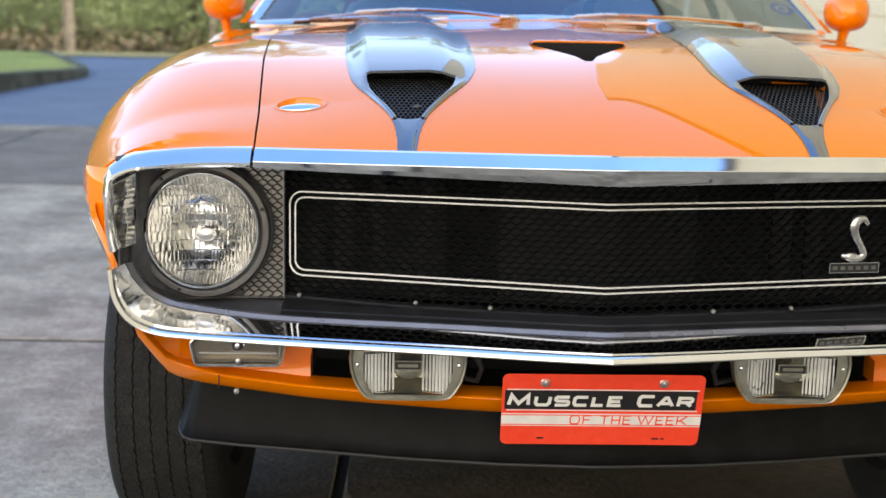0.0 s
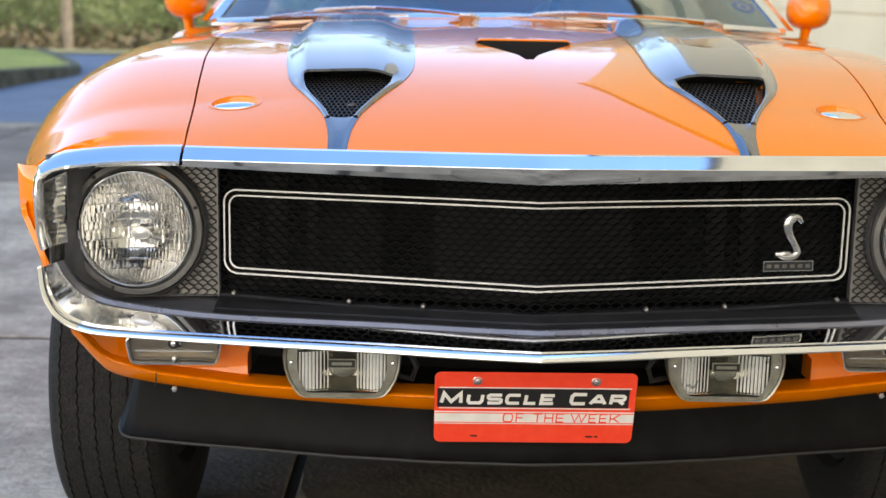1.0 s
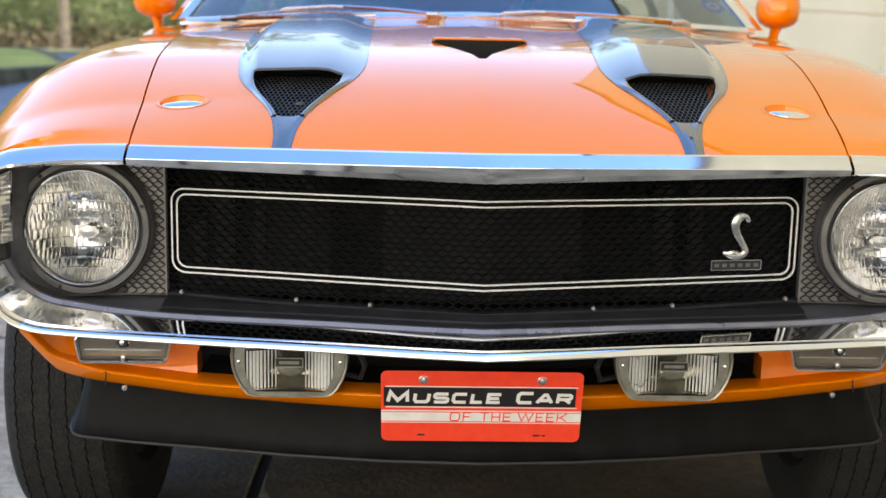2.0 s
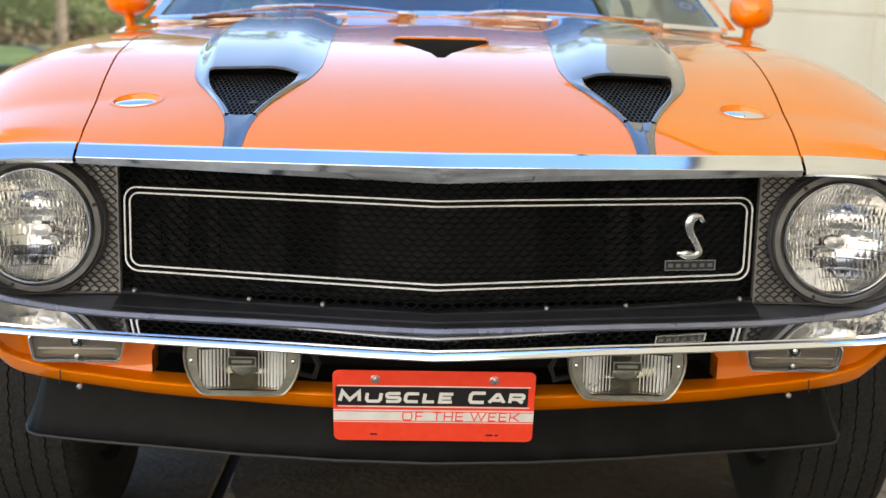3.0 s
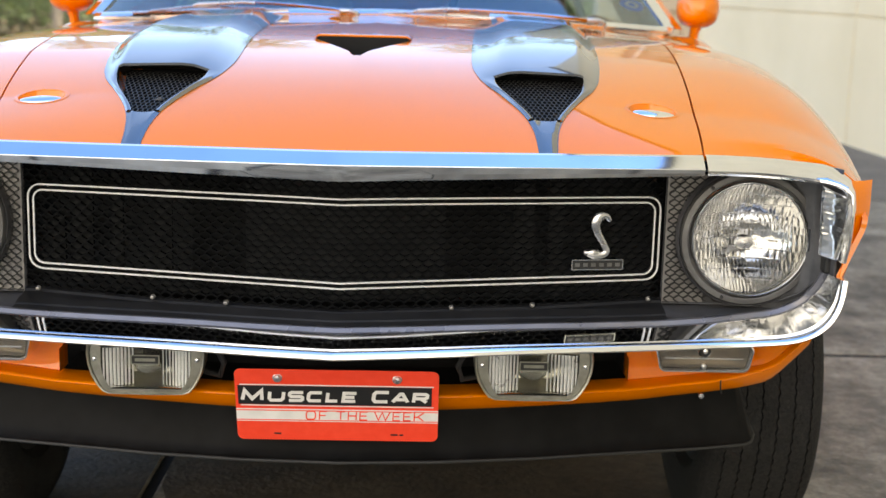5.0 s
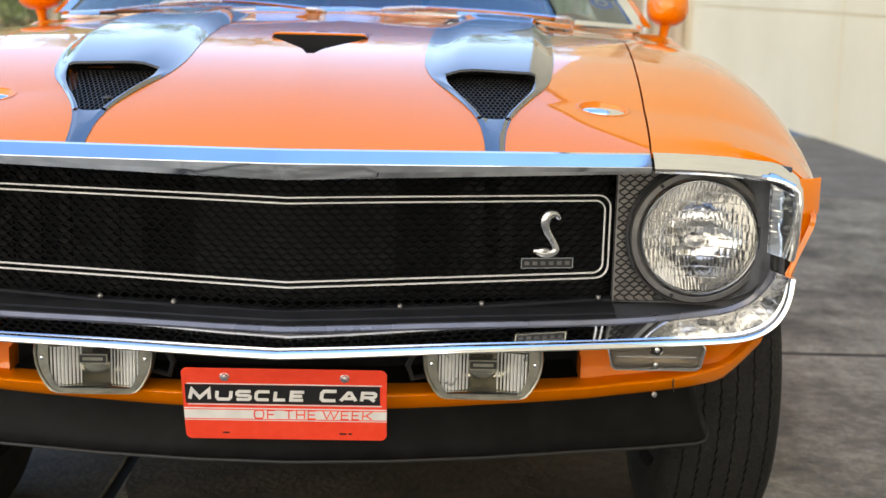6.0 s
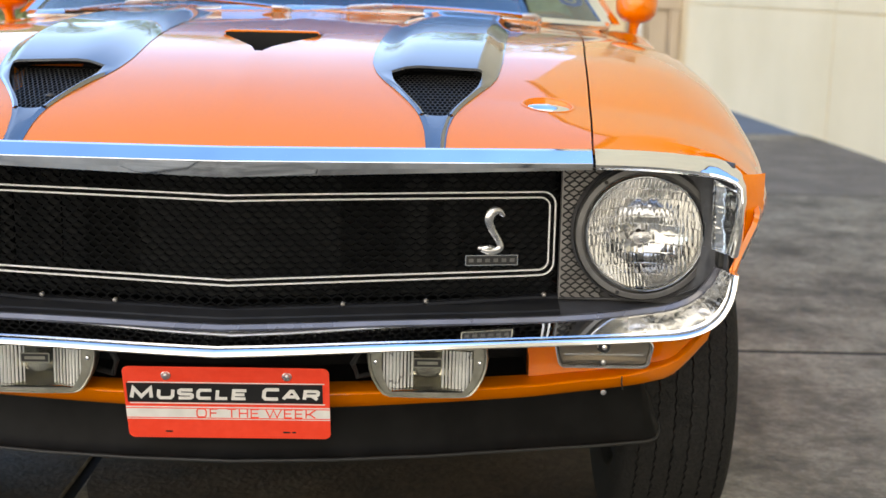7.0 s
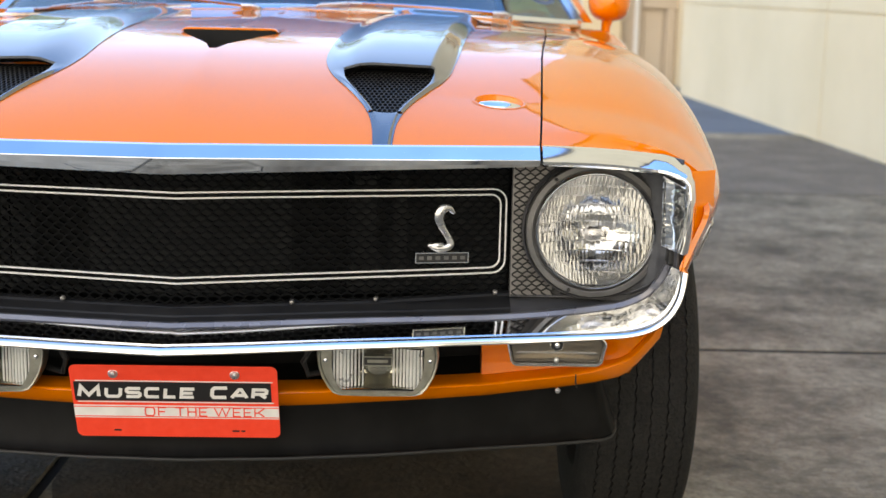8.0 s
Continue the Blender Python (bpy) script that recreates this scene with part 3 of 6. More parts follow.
def scoop_bm(side):
    bm = bmesh.new()
    def pt(u, y):
        x = side * scoop_mid(y) + u * scoop_half(y)
        a = abs(u)
        flat = (0.66 if u * side > 0 else 0.34) if y > 0.24 else 0.30
        k = max(0, (a - flat) / (1 - flat))
        k = 3 * k * k - 2 * k ** 3
        return Vector((x, y, hood_z(x, y) + 0.0012 + scoop_rise(y) * (1 - k)))
    half_us = [0.12, 0.3, 0.5, 0.6, 0.64, 0.67, 0.70, 0.73, 0.77, 0.82, 0.87, 0.91, 0.95, 0.98, 1]
    us = [-u for u in half_us[::-1]] + half_us
    # stripe, with a shallow channel opening towards the throat
    rows = []
    for y in [nose_y(SC) + 0.004, 0.01, 0.025, 0.04, 0.05, 0.06, 0.07, 0.078, 0.085]:
        row = []
        for u in us:
            p = pt(u, y)
            ch = max(0, (y - 0.035) / 0.05) ** 1.3
            k = max(0, 1 - (abs(u) / 0.62) ** 4)
            p.z -= 0.0035 * ch * k
            row.append(p)
        rows.append(row)
    surf(rows, bm)
    ys = [0.085, 0.092, 0.10, 0.11, 0.12, 0.13, 0.14, 0.15, 0.16, 0.17, 0.18, 0.19, 0.20, 0.21, 0.22, 0.23, 0.238, 0.245]
    for sgn in (-1, 1):
        rows = []
        for y in ys:
            xo, xi = scoop_half(y), scoop_open(y)
            row = []
            for k in range(9):
                w = k / 8
                x = side * SC + sgn * (xo + (xi - xo) * w)
                row.append(Vector((x, y, hood_z(x, y) + 0.0012 + scoop_rise(y) * arm_rise(w, y, abs(x - side * SC) / xo, 0.66 if sgn == side else 0.34) - (0.0008 if k == 8 else 0))))
            x = side * SC + sgn * (xi - 0.0005)
            row.append(Vector((x, y + 0.001, row[-1].z - 0.008 * min(1, 0.15 + (y - 0.085) / 0.03))))
            row.append(Vector((side * SC + sgn * (xi + 0.001), y + 0.002, row[-2].z - 0.035 * min(1, 0.15 + (y - 0.085) / 0.03))))
            rows.append(row)
        surf(rows, bm)
    top = [0.245, 0.249, 0.256, 0.27, 0.3, 0.34, 0.38, 0.42, 0.46, 0.49, 0.51, 0.53, 0.55, 0.58, 0.62, 0.7, 0.8, 0.9, 1.0, 1.1, 1.2, 1.27, 1.31, 1.325]
    rows = [[pt(u, y) for u in us] for y in top]
    lip = [Vector((p.x, 0.2452, p.z - 0.004)) for p in rows[0]]
    back = [Vector((side * SC + (p.x - side * SC) * 0.9, 0.29, p.z - 0.012)) for p in rows[0]]
    surf([back, lip] + rows, bm)
    bmesh.ops.remove_doubles(bm, verts=bm.verts, dist=0.0004)
    return bm


def hex_mesh(bm, inside, place, pitch, wire, deep, x0, x1, z0, z1, flat=1.0, upright=0.667):
    """A lattice of hexagons as thin bars: corners in (x, z), put in space by place(x, z, w)."""
    def bar(a, b):
        dx, dz = b[0] - a[0], b[1] - a[1]
        l = math.hypot(dx, dz)
        nx, nz = -dz / l * wire / 2, dx / l * wire / 2
        v = []
        for w in (0, deep):
            for p in ((a[0] + nx, a[1] + nz), (b[0] + nx, b[1] + nz), (b[0] - nx, b[1] - nz), (a[0] - nx, a[1] - nz)):
                v.append(bm.verts.new(place(p[0], p[1], w)))
        bm.faces.new(v[0:4])
        for i in range(4):
            bm.faces.new((v[i], v[(i + 1) % 4], v[4 + (i + 1) % 4], v[4 + i]))
    step = flat * 1.5 * pitch / math.sqrt(3)
    side_h = step * upright / 2
    tall = step - side_h
    row = 0
    z = z0
    while z < z1:
        x = x0 + (pitch / 2 if row % 2 else 0)
        while x < x1:
            c = [(x, z + tall), (x - pitch / 2, z + side_h), (x - pitch / 2, z - side_h), (x, z - tall)]
            for k in (0, 1, 2):
                mx, mz = (c[k][0] + c[k + 1][0]) / 2, (c[k][1] + c[k + 1][1]) / 2
                if inside(mx, mz):
                    bar(c[k], c[k + 1])
            x += pitch
        z += step
        row += 1
    return bm


for side in (-1, 1):
    sc = part("hood_scoop", scoop_bm(side), STRIPE, car, "glossy black painted scoop tapering to a stripe", angle=60)
    def scoop_place(x, q, w, side=side):
        y = 0.086 + q * 0.190
        return Vector((x, y + w, hood_z(side * SC, y) - 0.006 - 0.003 * q - w * 0.3))
    bm = hex_mesh(bmesh.new(), lambda x, q, side=side: abs(x - side * SC) < lerp(q, [0, 0.2, 0.5, 0.8, 1], [0.018, 0.033, 0.058, 0.072, 0.074]), scoop_place, 0.0074, 0.0016, 0.003, side * SC - 0.076, side * SC + 0.076, 0, 1.0, 9.0)
    tagged(part("mesh", bm, SCOOPWIRE, sc, "black wire mesh", smooth=False), kind="stuff")
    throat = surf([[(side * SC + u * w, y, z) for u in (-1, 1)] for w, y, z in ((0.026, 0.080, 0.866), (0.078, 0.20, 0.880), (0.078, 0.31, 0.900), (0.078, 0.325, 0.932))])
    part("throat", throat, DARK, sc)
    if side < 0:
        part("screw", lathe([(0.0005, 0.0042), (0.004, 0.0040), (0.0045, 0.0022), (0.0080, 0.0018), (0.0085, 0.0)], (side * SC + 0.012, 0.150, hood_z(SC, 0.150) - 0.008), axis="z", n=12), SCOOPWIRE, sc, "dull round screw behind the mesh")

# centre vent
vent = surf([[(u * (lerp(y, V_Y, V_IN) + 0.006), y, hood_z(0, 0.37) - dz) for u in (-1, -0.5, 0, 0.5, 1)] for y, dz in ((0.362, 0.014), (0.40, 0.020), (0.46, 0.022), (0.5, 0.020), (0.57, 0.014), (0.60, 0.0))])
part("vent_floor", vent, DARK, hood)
def vent_lip():
    rows = []
    for u in np.linspace(-1, 1, 33):
        x = float(u) * 0.088
        k = (1 - abs(float(u)) ** 24)
        zt, z2 = hood_z(0.07, 0.552) + 0.0015, hood_z(x, 0.66)
        rows.append([(x, 0.66, z2 + 0.0008), (x, 0.60, hood_z(x, 0.60) + 0.001 + 0.005 * k), (x, 0.565, zt + 0.001 + 0.0072 * k), (x, 0.554, zt + 0.001 + 0.0074 * k), (x, 0.549, zt + 0.0008 + 0.0068 * k), (x, 0.549, zt + 0.0004 + 0.0040 * k), (x, 0.59, zt + 0.0002 + 0.0036 * k)])
    return surf(rows)
part("vent_lip", vent_lip(), ORANGE, hood)
part("vent_back", surf([[(x, 0.5505, hood_z(0.07, 0.552) + z) for x in np.linspace(-0.0835, 0.0835, 9)] for z in (-0.03, 0.0053)]), DARK, hood)

# hood locks
for side in (-1, 1):
    cx, cy = side * 0.472, 0.153
    def on_hood(u, v, w, cx=cx, cy=cy, side=side):
        x, y = cx + u, cy + v
        return Vector((x, y, hood_z(x, y) + w))
    rim = surf([[on_hood(r * 0.041 * math.cos(a), r * 0.030 * math.sin(a), w) for a in [2 * math.pi * k / 32 for k in range(32)]] for r, w in ((1.04, 0.0006), (0.98, 0.0012), (0.90, 0.0006), (0.85, -0.004), (0.80, -0.012), (0.3, -0.015), (0.02, -0.015))], close_u=True)
    lock = part("hood_lock", rim, ORANGE, car, "recessed oval hood lock with a chrome latch")
    lat = surf([[on_hood(r * 0.0335 * math.cos(a), -0.0085 + r * 0.0120 * math.sin(a), w) for a in [2 * math.pi * k / 32 for k in range(32)]] for r, w in ((1.0, -0.014), (1.0, -0.003), (0.93, 0.0), (0.7, 0.0018), (0.4, 0.0028), (0.05, 0.0030))], close_u=True)
    part("latch", lat, CHROME, lock, "chrome latch")


def arch_low(y):
    """Lower edge of the flank: the wheel's arch, the sill and the front tip."""
    d = abs(y - 0.72)
    if d < 0.385:
        return 0.33 + math.sqrt(0.385 ** 2 - d * d) * 0.96
    d = abs(y - 3.46)
    if d < 0.385:
        return 0.33 + math.sqrt(0.385 ** 2 - d * d) * 0.96
    return lerp(y, [-0.05, 0.06, 0.2, 0.335, 1.2, 4.6], [0.655, 0.645, 0.60, 0.50, 0.24, 0.30])


def flank(y, v, side):
    """v 0 at the widest line, 1 at the lower edge."""
    zt, zl = belt_z(y), arch_low(y)
    z = zt + (zl - zt) * v
    x = half_width(y) - 0.055 * max(0, (0.62 - z) / 0.4) ** 1.5 - 0.012 * max(0, min(1, (zt - z) / 0.12)) + 0.012 * max(0, 1 - ((z - 0.52) / 0.12) ** 2) * min(1, max(0, (y - 0.1) / 0.3))
    x -= 0.30 * max(0, 0.745 - z) * min(1, max(0, (0.50 - y) / 0.12))
    return Vector((side * x, y, z))


def fender_bm(side):
    ys = [0.004 + k * 0.02 for k in range(20)] + [0.404 + 0.033 * k for k in range(36)]
    rows = []
    for y in ys:
        row = []
        for k in range(17):
            p = fender_point(k / 16, y, side)
            if y < 0.03:
                p.y = nose_y(p.x) + 0.004 + (y - 0.004)
            if k == 0:
                p.x += side * 0.0016
            row.append(p)
        for k in range(1, 13):
            row.append(flank(y, k / 12, side))
        rows.append(row)
    return surf(rows)


for side in (-1, 1):
    part("front_fender", fender_bm(side), ORANGE, car, "orange gloss front fender", thick=0.008, angle=55)
    def on_flank(y, z, out):
        p = flank(y, (belt_z(y) - z) / (belt_z(y) - arch_low(y)), side)
        p.x += side * out
        return p
    ring = [(0.200 + u, 0.682 + v) for u, v in rounded(0.062, 0.060, 0.006, 3)]
    body = surf([[on_flank(0.200 + (y - 0.200) * k, 0.682 + (z - 0.682) * k, out) for y, z in ring] for k, out in ((1.05, -0.002), (1.05, 0.004), (0.95, 0.0075), (0.9, 0.006))], close_u=True)
    mk_l = part("side_marker", body, BRUSHED, car, "small pale side marker lamp in a bright frame")
    part("lens", surf([[on_flank(0.200 + (y - 0.200) * k, 0.682 + (z - 0.682) * k, out) for y, z in ring] for k, out in ((0.9, 0.006), (0.6, 0.009), (0.02, 0.010))], close_u=True), CREAM, mk_l)

# dark gap beneath the panel seams
part("seam_gutter", surf([[(s * (seam_x(y) + d), y, hood_z(seam_x(y), y) - 0.02) for s, d in ((1, -0.02), (1, 0.02))] for y in np.linspace(0.02, 1.38, 30)]), SEAL, hood)
part("seam_gutter", surf([[(s * (seam_x(y) + d), y, hood_z(seam_x(y), y) - 0.02) for s, d in ((-1, -0.02), (-1, 0.02))] for y in np.linspace(0.02, 1.38, 30)]), SEAL, hood)

# chrome moulding along the nose, in three lengths
def trim_ring(x, side_z=0.0):
    y = nose_y(x)
    zt = hood_z(x, 0.0) + side_z
    d = lerp(abs(x), [0, 0.012, 0.52], [0.0232, 0.0229, 0.0092])
    prof = ((0.02, -0.012), (0.004, 0.0025), (-0.003, 0.0008), (-0.0188, -0.0112), (-0.0212, -0.0134), (-0.0228, -0.0148), (-0.0232, -0.0158), (-0.0212, -0.0158 - 0.55 * d), (-0.0182, -0.0158 - d), (-0.014, -0.0163 - d), (0.03, -0.0161 - d))
    return [(x, y + a, zt + b) for a, b in prof]
bm = surf([trim_ring(float(x)) for x in [-0.5235 + 0.0254 * k for k in range(20)] + [-0.012, 0.012] + [0.0409 + 0.0254 * k for k in range(20)]], close_u=True)
part("hood_moulding", bm, CHROME, hood, "bright chrome hood edge moulding", angle=8)


def corner_trim(side):
    """Chrome round the headlamp: along the fender's edge, then down its outer corner."""
    st = []
    for x, z, y in ((0.5275, 0.8468, 0.003), (0.56, 0.8462, 0.008), (0.60, 0.8446, 0.014), (0.64, 0.8416, 0.019), (0.68, 0.8370, 0.021), (0.705, 0.8330, 0.017), (0.724, 0.8265, 0.008), (0.736, 0.817, -0.003), (0.742, 0.803, -0.008), (0.7445, 0.78, -0.011), (0.744, 0.75, -0.011), (0.7415, 0.72, -0.010), (0.738, 0.698, -0.008)):
        st.append((x, z, y))
    rows = []
    for k, (x, z, y) in enumerate(st):
        x1, z1, _ = st[max(0, k - 1)]
        x2, z2, _ = st[min(len(st) - 1, k + 1)]
        tx, tz = x2 - x1, z2 - z1
        l = math.hypot(tx, tz)
        nx, nz = tz / l, -tx / l          # inwards, towards the lamp
        ring = []
        sc = lerp(z, [0.805, 0.838], [0.52, 0.92])
        for d, w in ((-0.004, 0.02), (-0.002, 0.0), (0.0, -0.005), (0.0145, -0.0235), (0.0185, -0.0265), (0.0225, -0.0265), (0.0265, -0.021), (0.0275, 0.02)):
            d *= sc if d > 0 else 1
            ring.append((side * (x + nx * d), y + w, z + nz * d))
        rows.append(ring)
    bm = surf(rows, close_u=True)
    bm.verts.ensure_lookup_table()
    n = len(rows)
    bm.faces.new([bm.verts[i] for i in range(8)])
    bm.faces.new([bm.verts[(n - 1) * 8 + i] for i in range(8)])
    return bm
for side in (-1, 1):
    part("headlamp_moulding", corner_trim(side), CHROME, car, "chrome moulding round the headlamp corner", angle=30)

    def front_row(z, side=side):
        xt, yt = lerp(z, [0.66, 0.698, 0.72, 0.75, 0.78, 0.803, 0.817], [0.732, 0.737, 0.7405, 0.743, 0.7435, 0.741, 0.735]), lerp(z, [0.698, 0.80, 0.82], [0.004, 0.006, 0.014])
        y1 = 0.035
        v = (belt_z(y1) - z) / (belt_z(y1) - arch_low(y1))
        e = flank(y1, v, side) if v > 0 else Vector((side * half_width(y1), y1, z))
        a = Vector((side * xt, yt, z))
        return [a, a.lerp(e, 0.5) + Vector((side * 0.004, -0.004, 0)), e]
    part("fender_front", surf([front_row(float(z)) for z in np.linspace(0.815, 0.662, 18)]), ORANGE, car, "orange fender edge behind the headlamp moulding", angle=60)

# ---- grille ----
def grille_y(x):
    return 0.022 + 0.072 * (abs(x) / 0.49)
grille = part("grille", surf([[(x, grille_y(x) + 0.10, z) for x in np.linspace(-0.492, 0.492, 21)] for z in (0.59, 0.70, 0.84)]), GRILLEBACK, car, "black honeycomb grille with a double bright line")
bm = hex_mesh(bmesh.new(), lambda x, z: abs(x) < 0.489 and 0.594 < z < 0.826, lambda x, z, w: Vector((x, grille_y(x) + 0.012 + w, z)), 0.0178, 0.0026, 0.008, -0.5, 0.5, 0.590, 0.83, 0.56, 0.45)
tagged(part("honeycomb", bm, MESH, grille, smooth=False), kind="stuff")
for x, w, z0, z1 in ((-0.40, 0.030, 0.62, 0.80), (-0.345, 0.016, 0.62, 0.80), (-0.27, 0.020, 0.63, 0.80), (0.275, 0.03, 0.635, 0.79), (0.325, 0.022, 0.62, 0.80), (-0.44, 0.02, 0.62, 0.72)):
    part("strut", box(x - w / 2, x + w / 2, grille_y(x) + 0.022, grille_y(x) + 0.03, z0, z1), STRUT, grille, smooth=False)
part("radiator", box(-0.24, 0.24, 0.145, 0.16, 0.60, 0.83), DARK, grille, smooth=False)
part("opening_roof", surf([[(x, grille_y(x) + w, 0.828) for x in np.linspace(-0.5, 0.5, 21)] for w in (-0.06, 0.11)]), MATT, grille)

def line_loop(inset):
    """The bright outline on the mesh, its lower and upper runs bowed at the middle."""
    def top(x): return lerp(abs(x), [0, 0.10, 0.484], [0.768, 0.769, 0.771]) - inset
    def bot(x): return lerp(abs(x), [0, 0.08, 0.484], [0.632, 0.6335, 0.641]) + inset
    xe, r = 0.484 - inset, 0.020 - inset * 0.6
    pts = []
    for x in np.linspace(-xe + r, xe - r, 33): pts.append((float(x), top(x)))
    for k in range(1, 7): a = radians(90 - 15 * k); pts.append((xe - r + r * math.cos(a), top(xe) - r + r * math.sin(a)))
    for k in range(0, 7): a = radians(-15 * k); pts.append((xe - r + r * math.cos(a), bot(xe) + r + r * math.sin(a)))
    for x in np.linspace(xe - r, -xe + r, 33)[1:]: pts.append((float(x), bot(x)))
    for k in range(1, 7): a = radians(-90 - 15 * k); pts.append((-xe + r + r * math.cos(a), bot(xe) + r + r * math.sin(a)))
    for k in range(0, 7): a = radians(180 - 15 * k); pts.append((-xe + r + r * math.cos(a), top(xe) - r + r * math.sin(a)))
    return pts
for inset in (0.0, 0.0085):
    pts = line_loop(inset)
    n = len(pts)
    rows = []
    for k, (x, z) in enumerate(pts):
        x1, z1 = pts[k - 1]
        x2, z2 = pts[(k + 1) % n]
        l = math.hypot(x2 - x1, z2 - z1) or 1
        nx, nz = -(z2 - z1) / l, (x2 - x1) / l
        y = grille_y(x) + 0.012
        h = 0.00120
        rows.append([(x - nx * h, y, z - nz * h), (x - nx * h, y - 0.004, z - nz * h), (x + nx * h, y - 0.004, z + nz * h), (x + nx * h, y, z + nz * h)])
    part("bright_line", surf(rows, close_u=True, close_v=True), LINE, grille, "thin bright metal line")

for x, z in ((-0.468, 0.612), (-0.286, 0.608), (-0.172, 0.605), (0.168, 0.604), (0.291, 0.606), (0.470, 0.613)):
    y = grille_y(x) - 0.004
    part("screw", lathe([(0.0005, -0.005), (0.0025, -0.0045), (0.0036, -0.0025), (0.004, 0.002)], (x, y, z), n=12), PANELGREY, grille, "small grey screw head")

# emblem: plain curved shape over a bar
emb_y = lambda x: grille_y(x) + 0.004
bx, bz = 0.389, 0.667
pl = slab(rounded(0.080, 0.0165, 0.001, 2), lambda u, v, w: Vector((bx + u, emb_y(bx + u) - w, bz + v)), 0.003)
emblem = part("emblem", pl, CHROME, grille, "small bright metal emblem: curved form over a bar", smooth=False)
pl = slab(rounded(0.0765, 0.0135, 0.0005, 2), lambda u, v, w: Vector((bx + u, emb_y(bx + u) - 0.003 - w, bz + v)), 0.0006)
part("bar_field", pl, WIRE, emblem, smooth=False)
for k in range(6):
    cx = bx - 0.031 + k * 0.0124
    part("bar_mark", slab(rounded(0.0072, 0.0055, 0.0006, 2), lambda u, v, w: Vector((cx + u, emb_y(cx + u) - 0.0036 - w, bz + v)), 0.0006), BEZEL, emblem, smooth=False)
S_CURVE = [(bx + u, bz + v) for u, v in ((0.017, 0.068), (0.010, 0.0755), (0.0, 0.0745), (-0.0055, 0.065), (-0.003, 0.052), (0.004, 0.040), (0.010, 0.029), (0.0125, 0.021), (0.006, 0.0155), (-0.006, 0.0145), (-0.016, 0.017))]
S_R = [0.0025, 0.0055, 0.0075, 0.0080, 0.0065, 0.0055, 0.0052, 0.0055, 0.0055, 0.0055, 0.0035]
S_STEPS = list(range(len(S_CURVE)))
S_R = [smooth_lerp(t, S_STEPS, S_R) for t in np.linspace(0, S_STEPS[-1], 51)]
S_CURVE = [tuple(smooth_lerp(t, S_STEPS, [p[c] for p in S_CURVE]) for c in (0, 1)) for t in np.linspace(0, S_STEPS[-1], 51)]
rows = []
for k, (x, z) in enumerate(S_CURVE):
    x1, z1 = S_CURVE[max(0, k - 1)]
    x2, z2 = S_CURVE[min(len(S_CURVE) - 1, k + 1)]
    l = math.hypot(x2 - x1, z2 - z1)
    nx, nz = -(z2 - z1) / l, (x2 - x1) / l
    r = S_R[k]
    rows.append([(x + nx * r * math.cos(a), emb_y(x) - 0.004 - 0.6 * r * math.sin(a), z + nz * r * math.cos(a)) for a in [2 * math.pi * j / 10 for j in range(10)]])
part("curved_form", surf(rows, close_u=True), BRUSHED, emblem)
part("curl", lathe([(0.0005, -0.007), (0.008, -0.006), (0.0125, -0.003), (0.0135, 0.0)], (bx - 0.009, emb_y(bx - 0.009), bz + 0.0185), n=20, sz=0.5), BRUSHED, emblem)

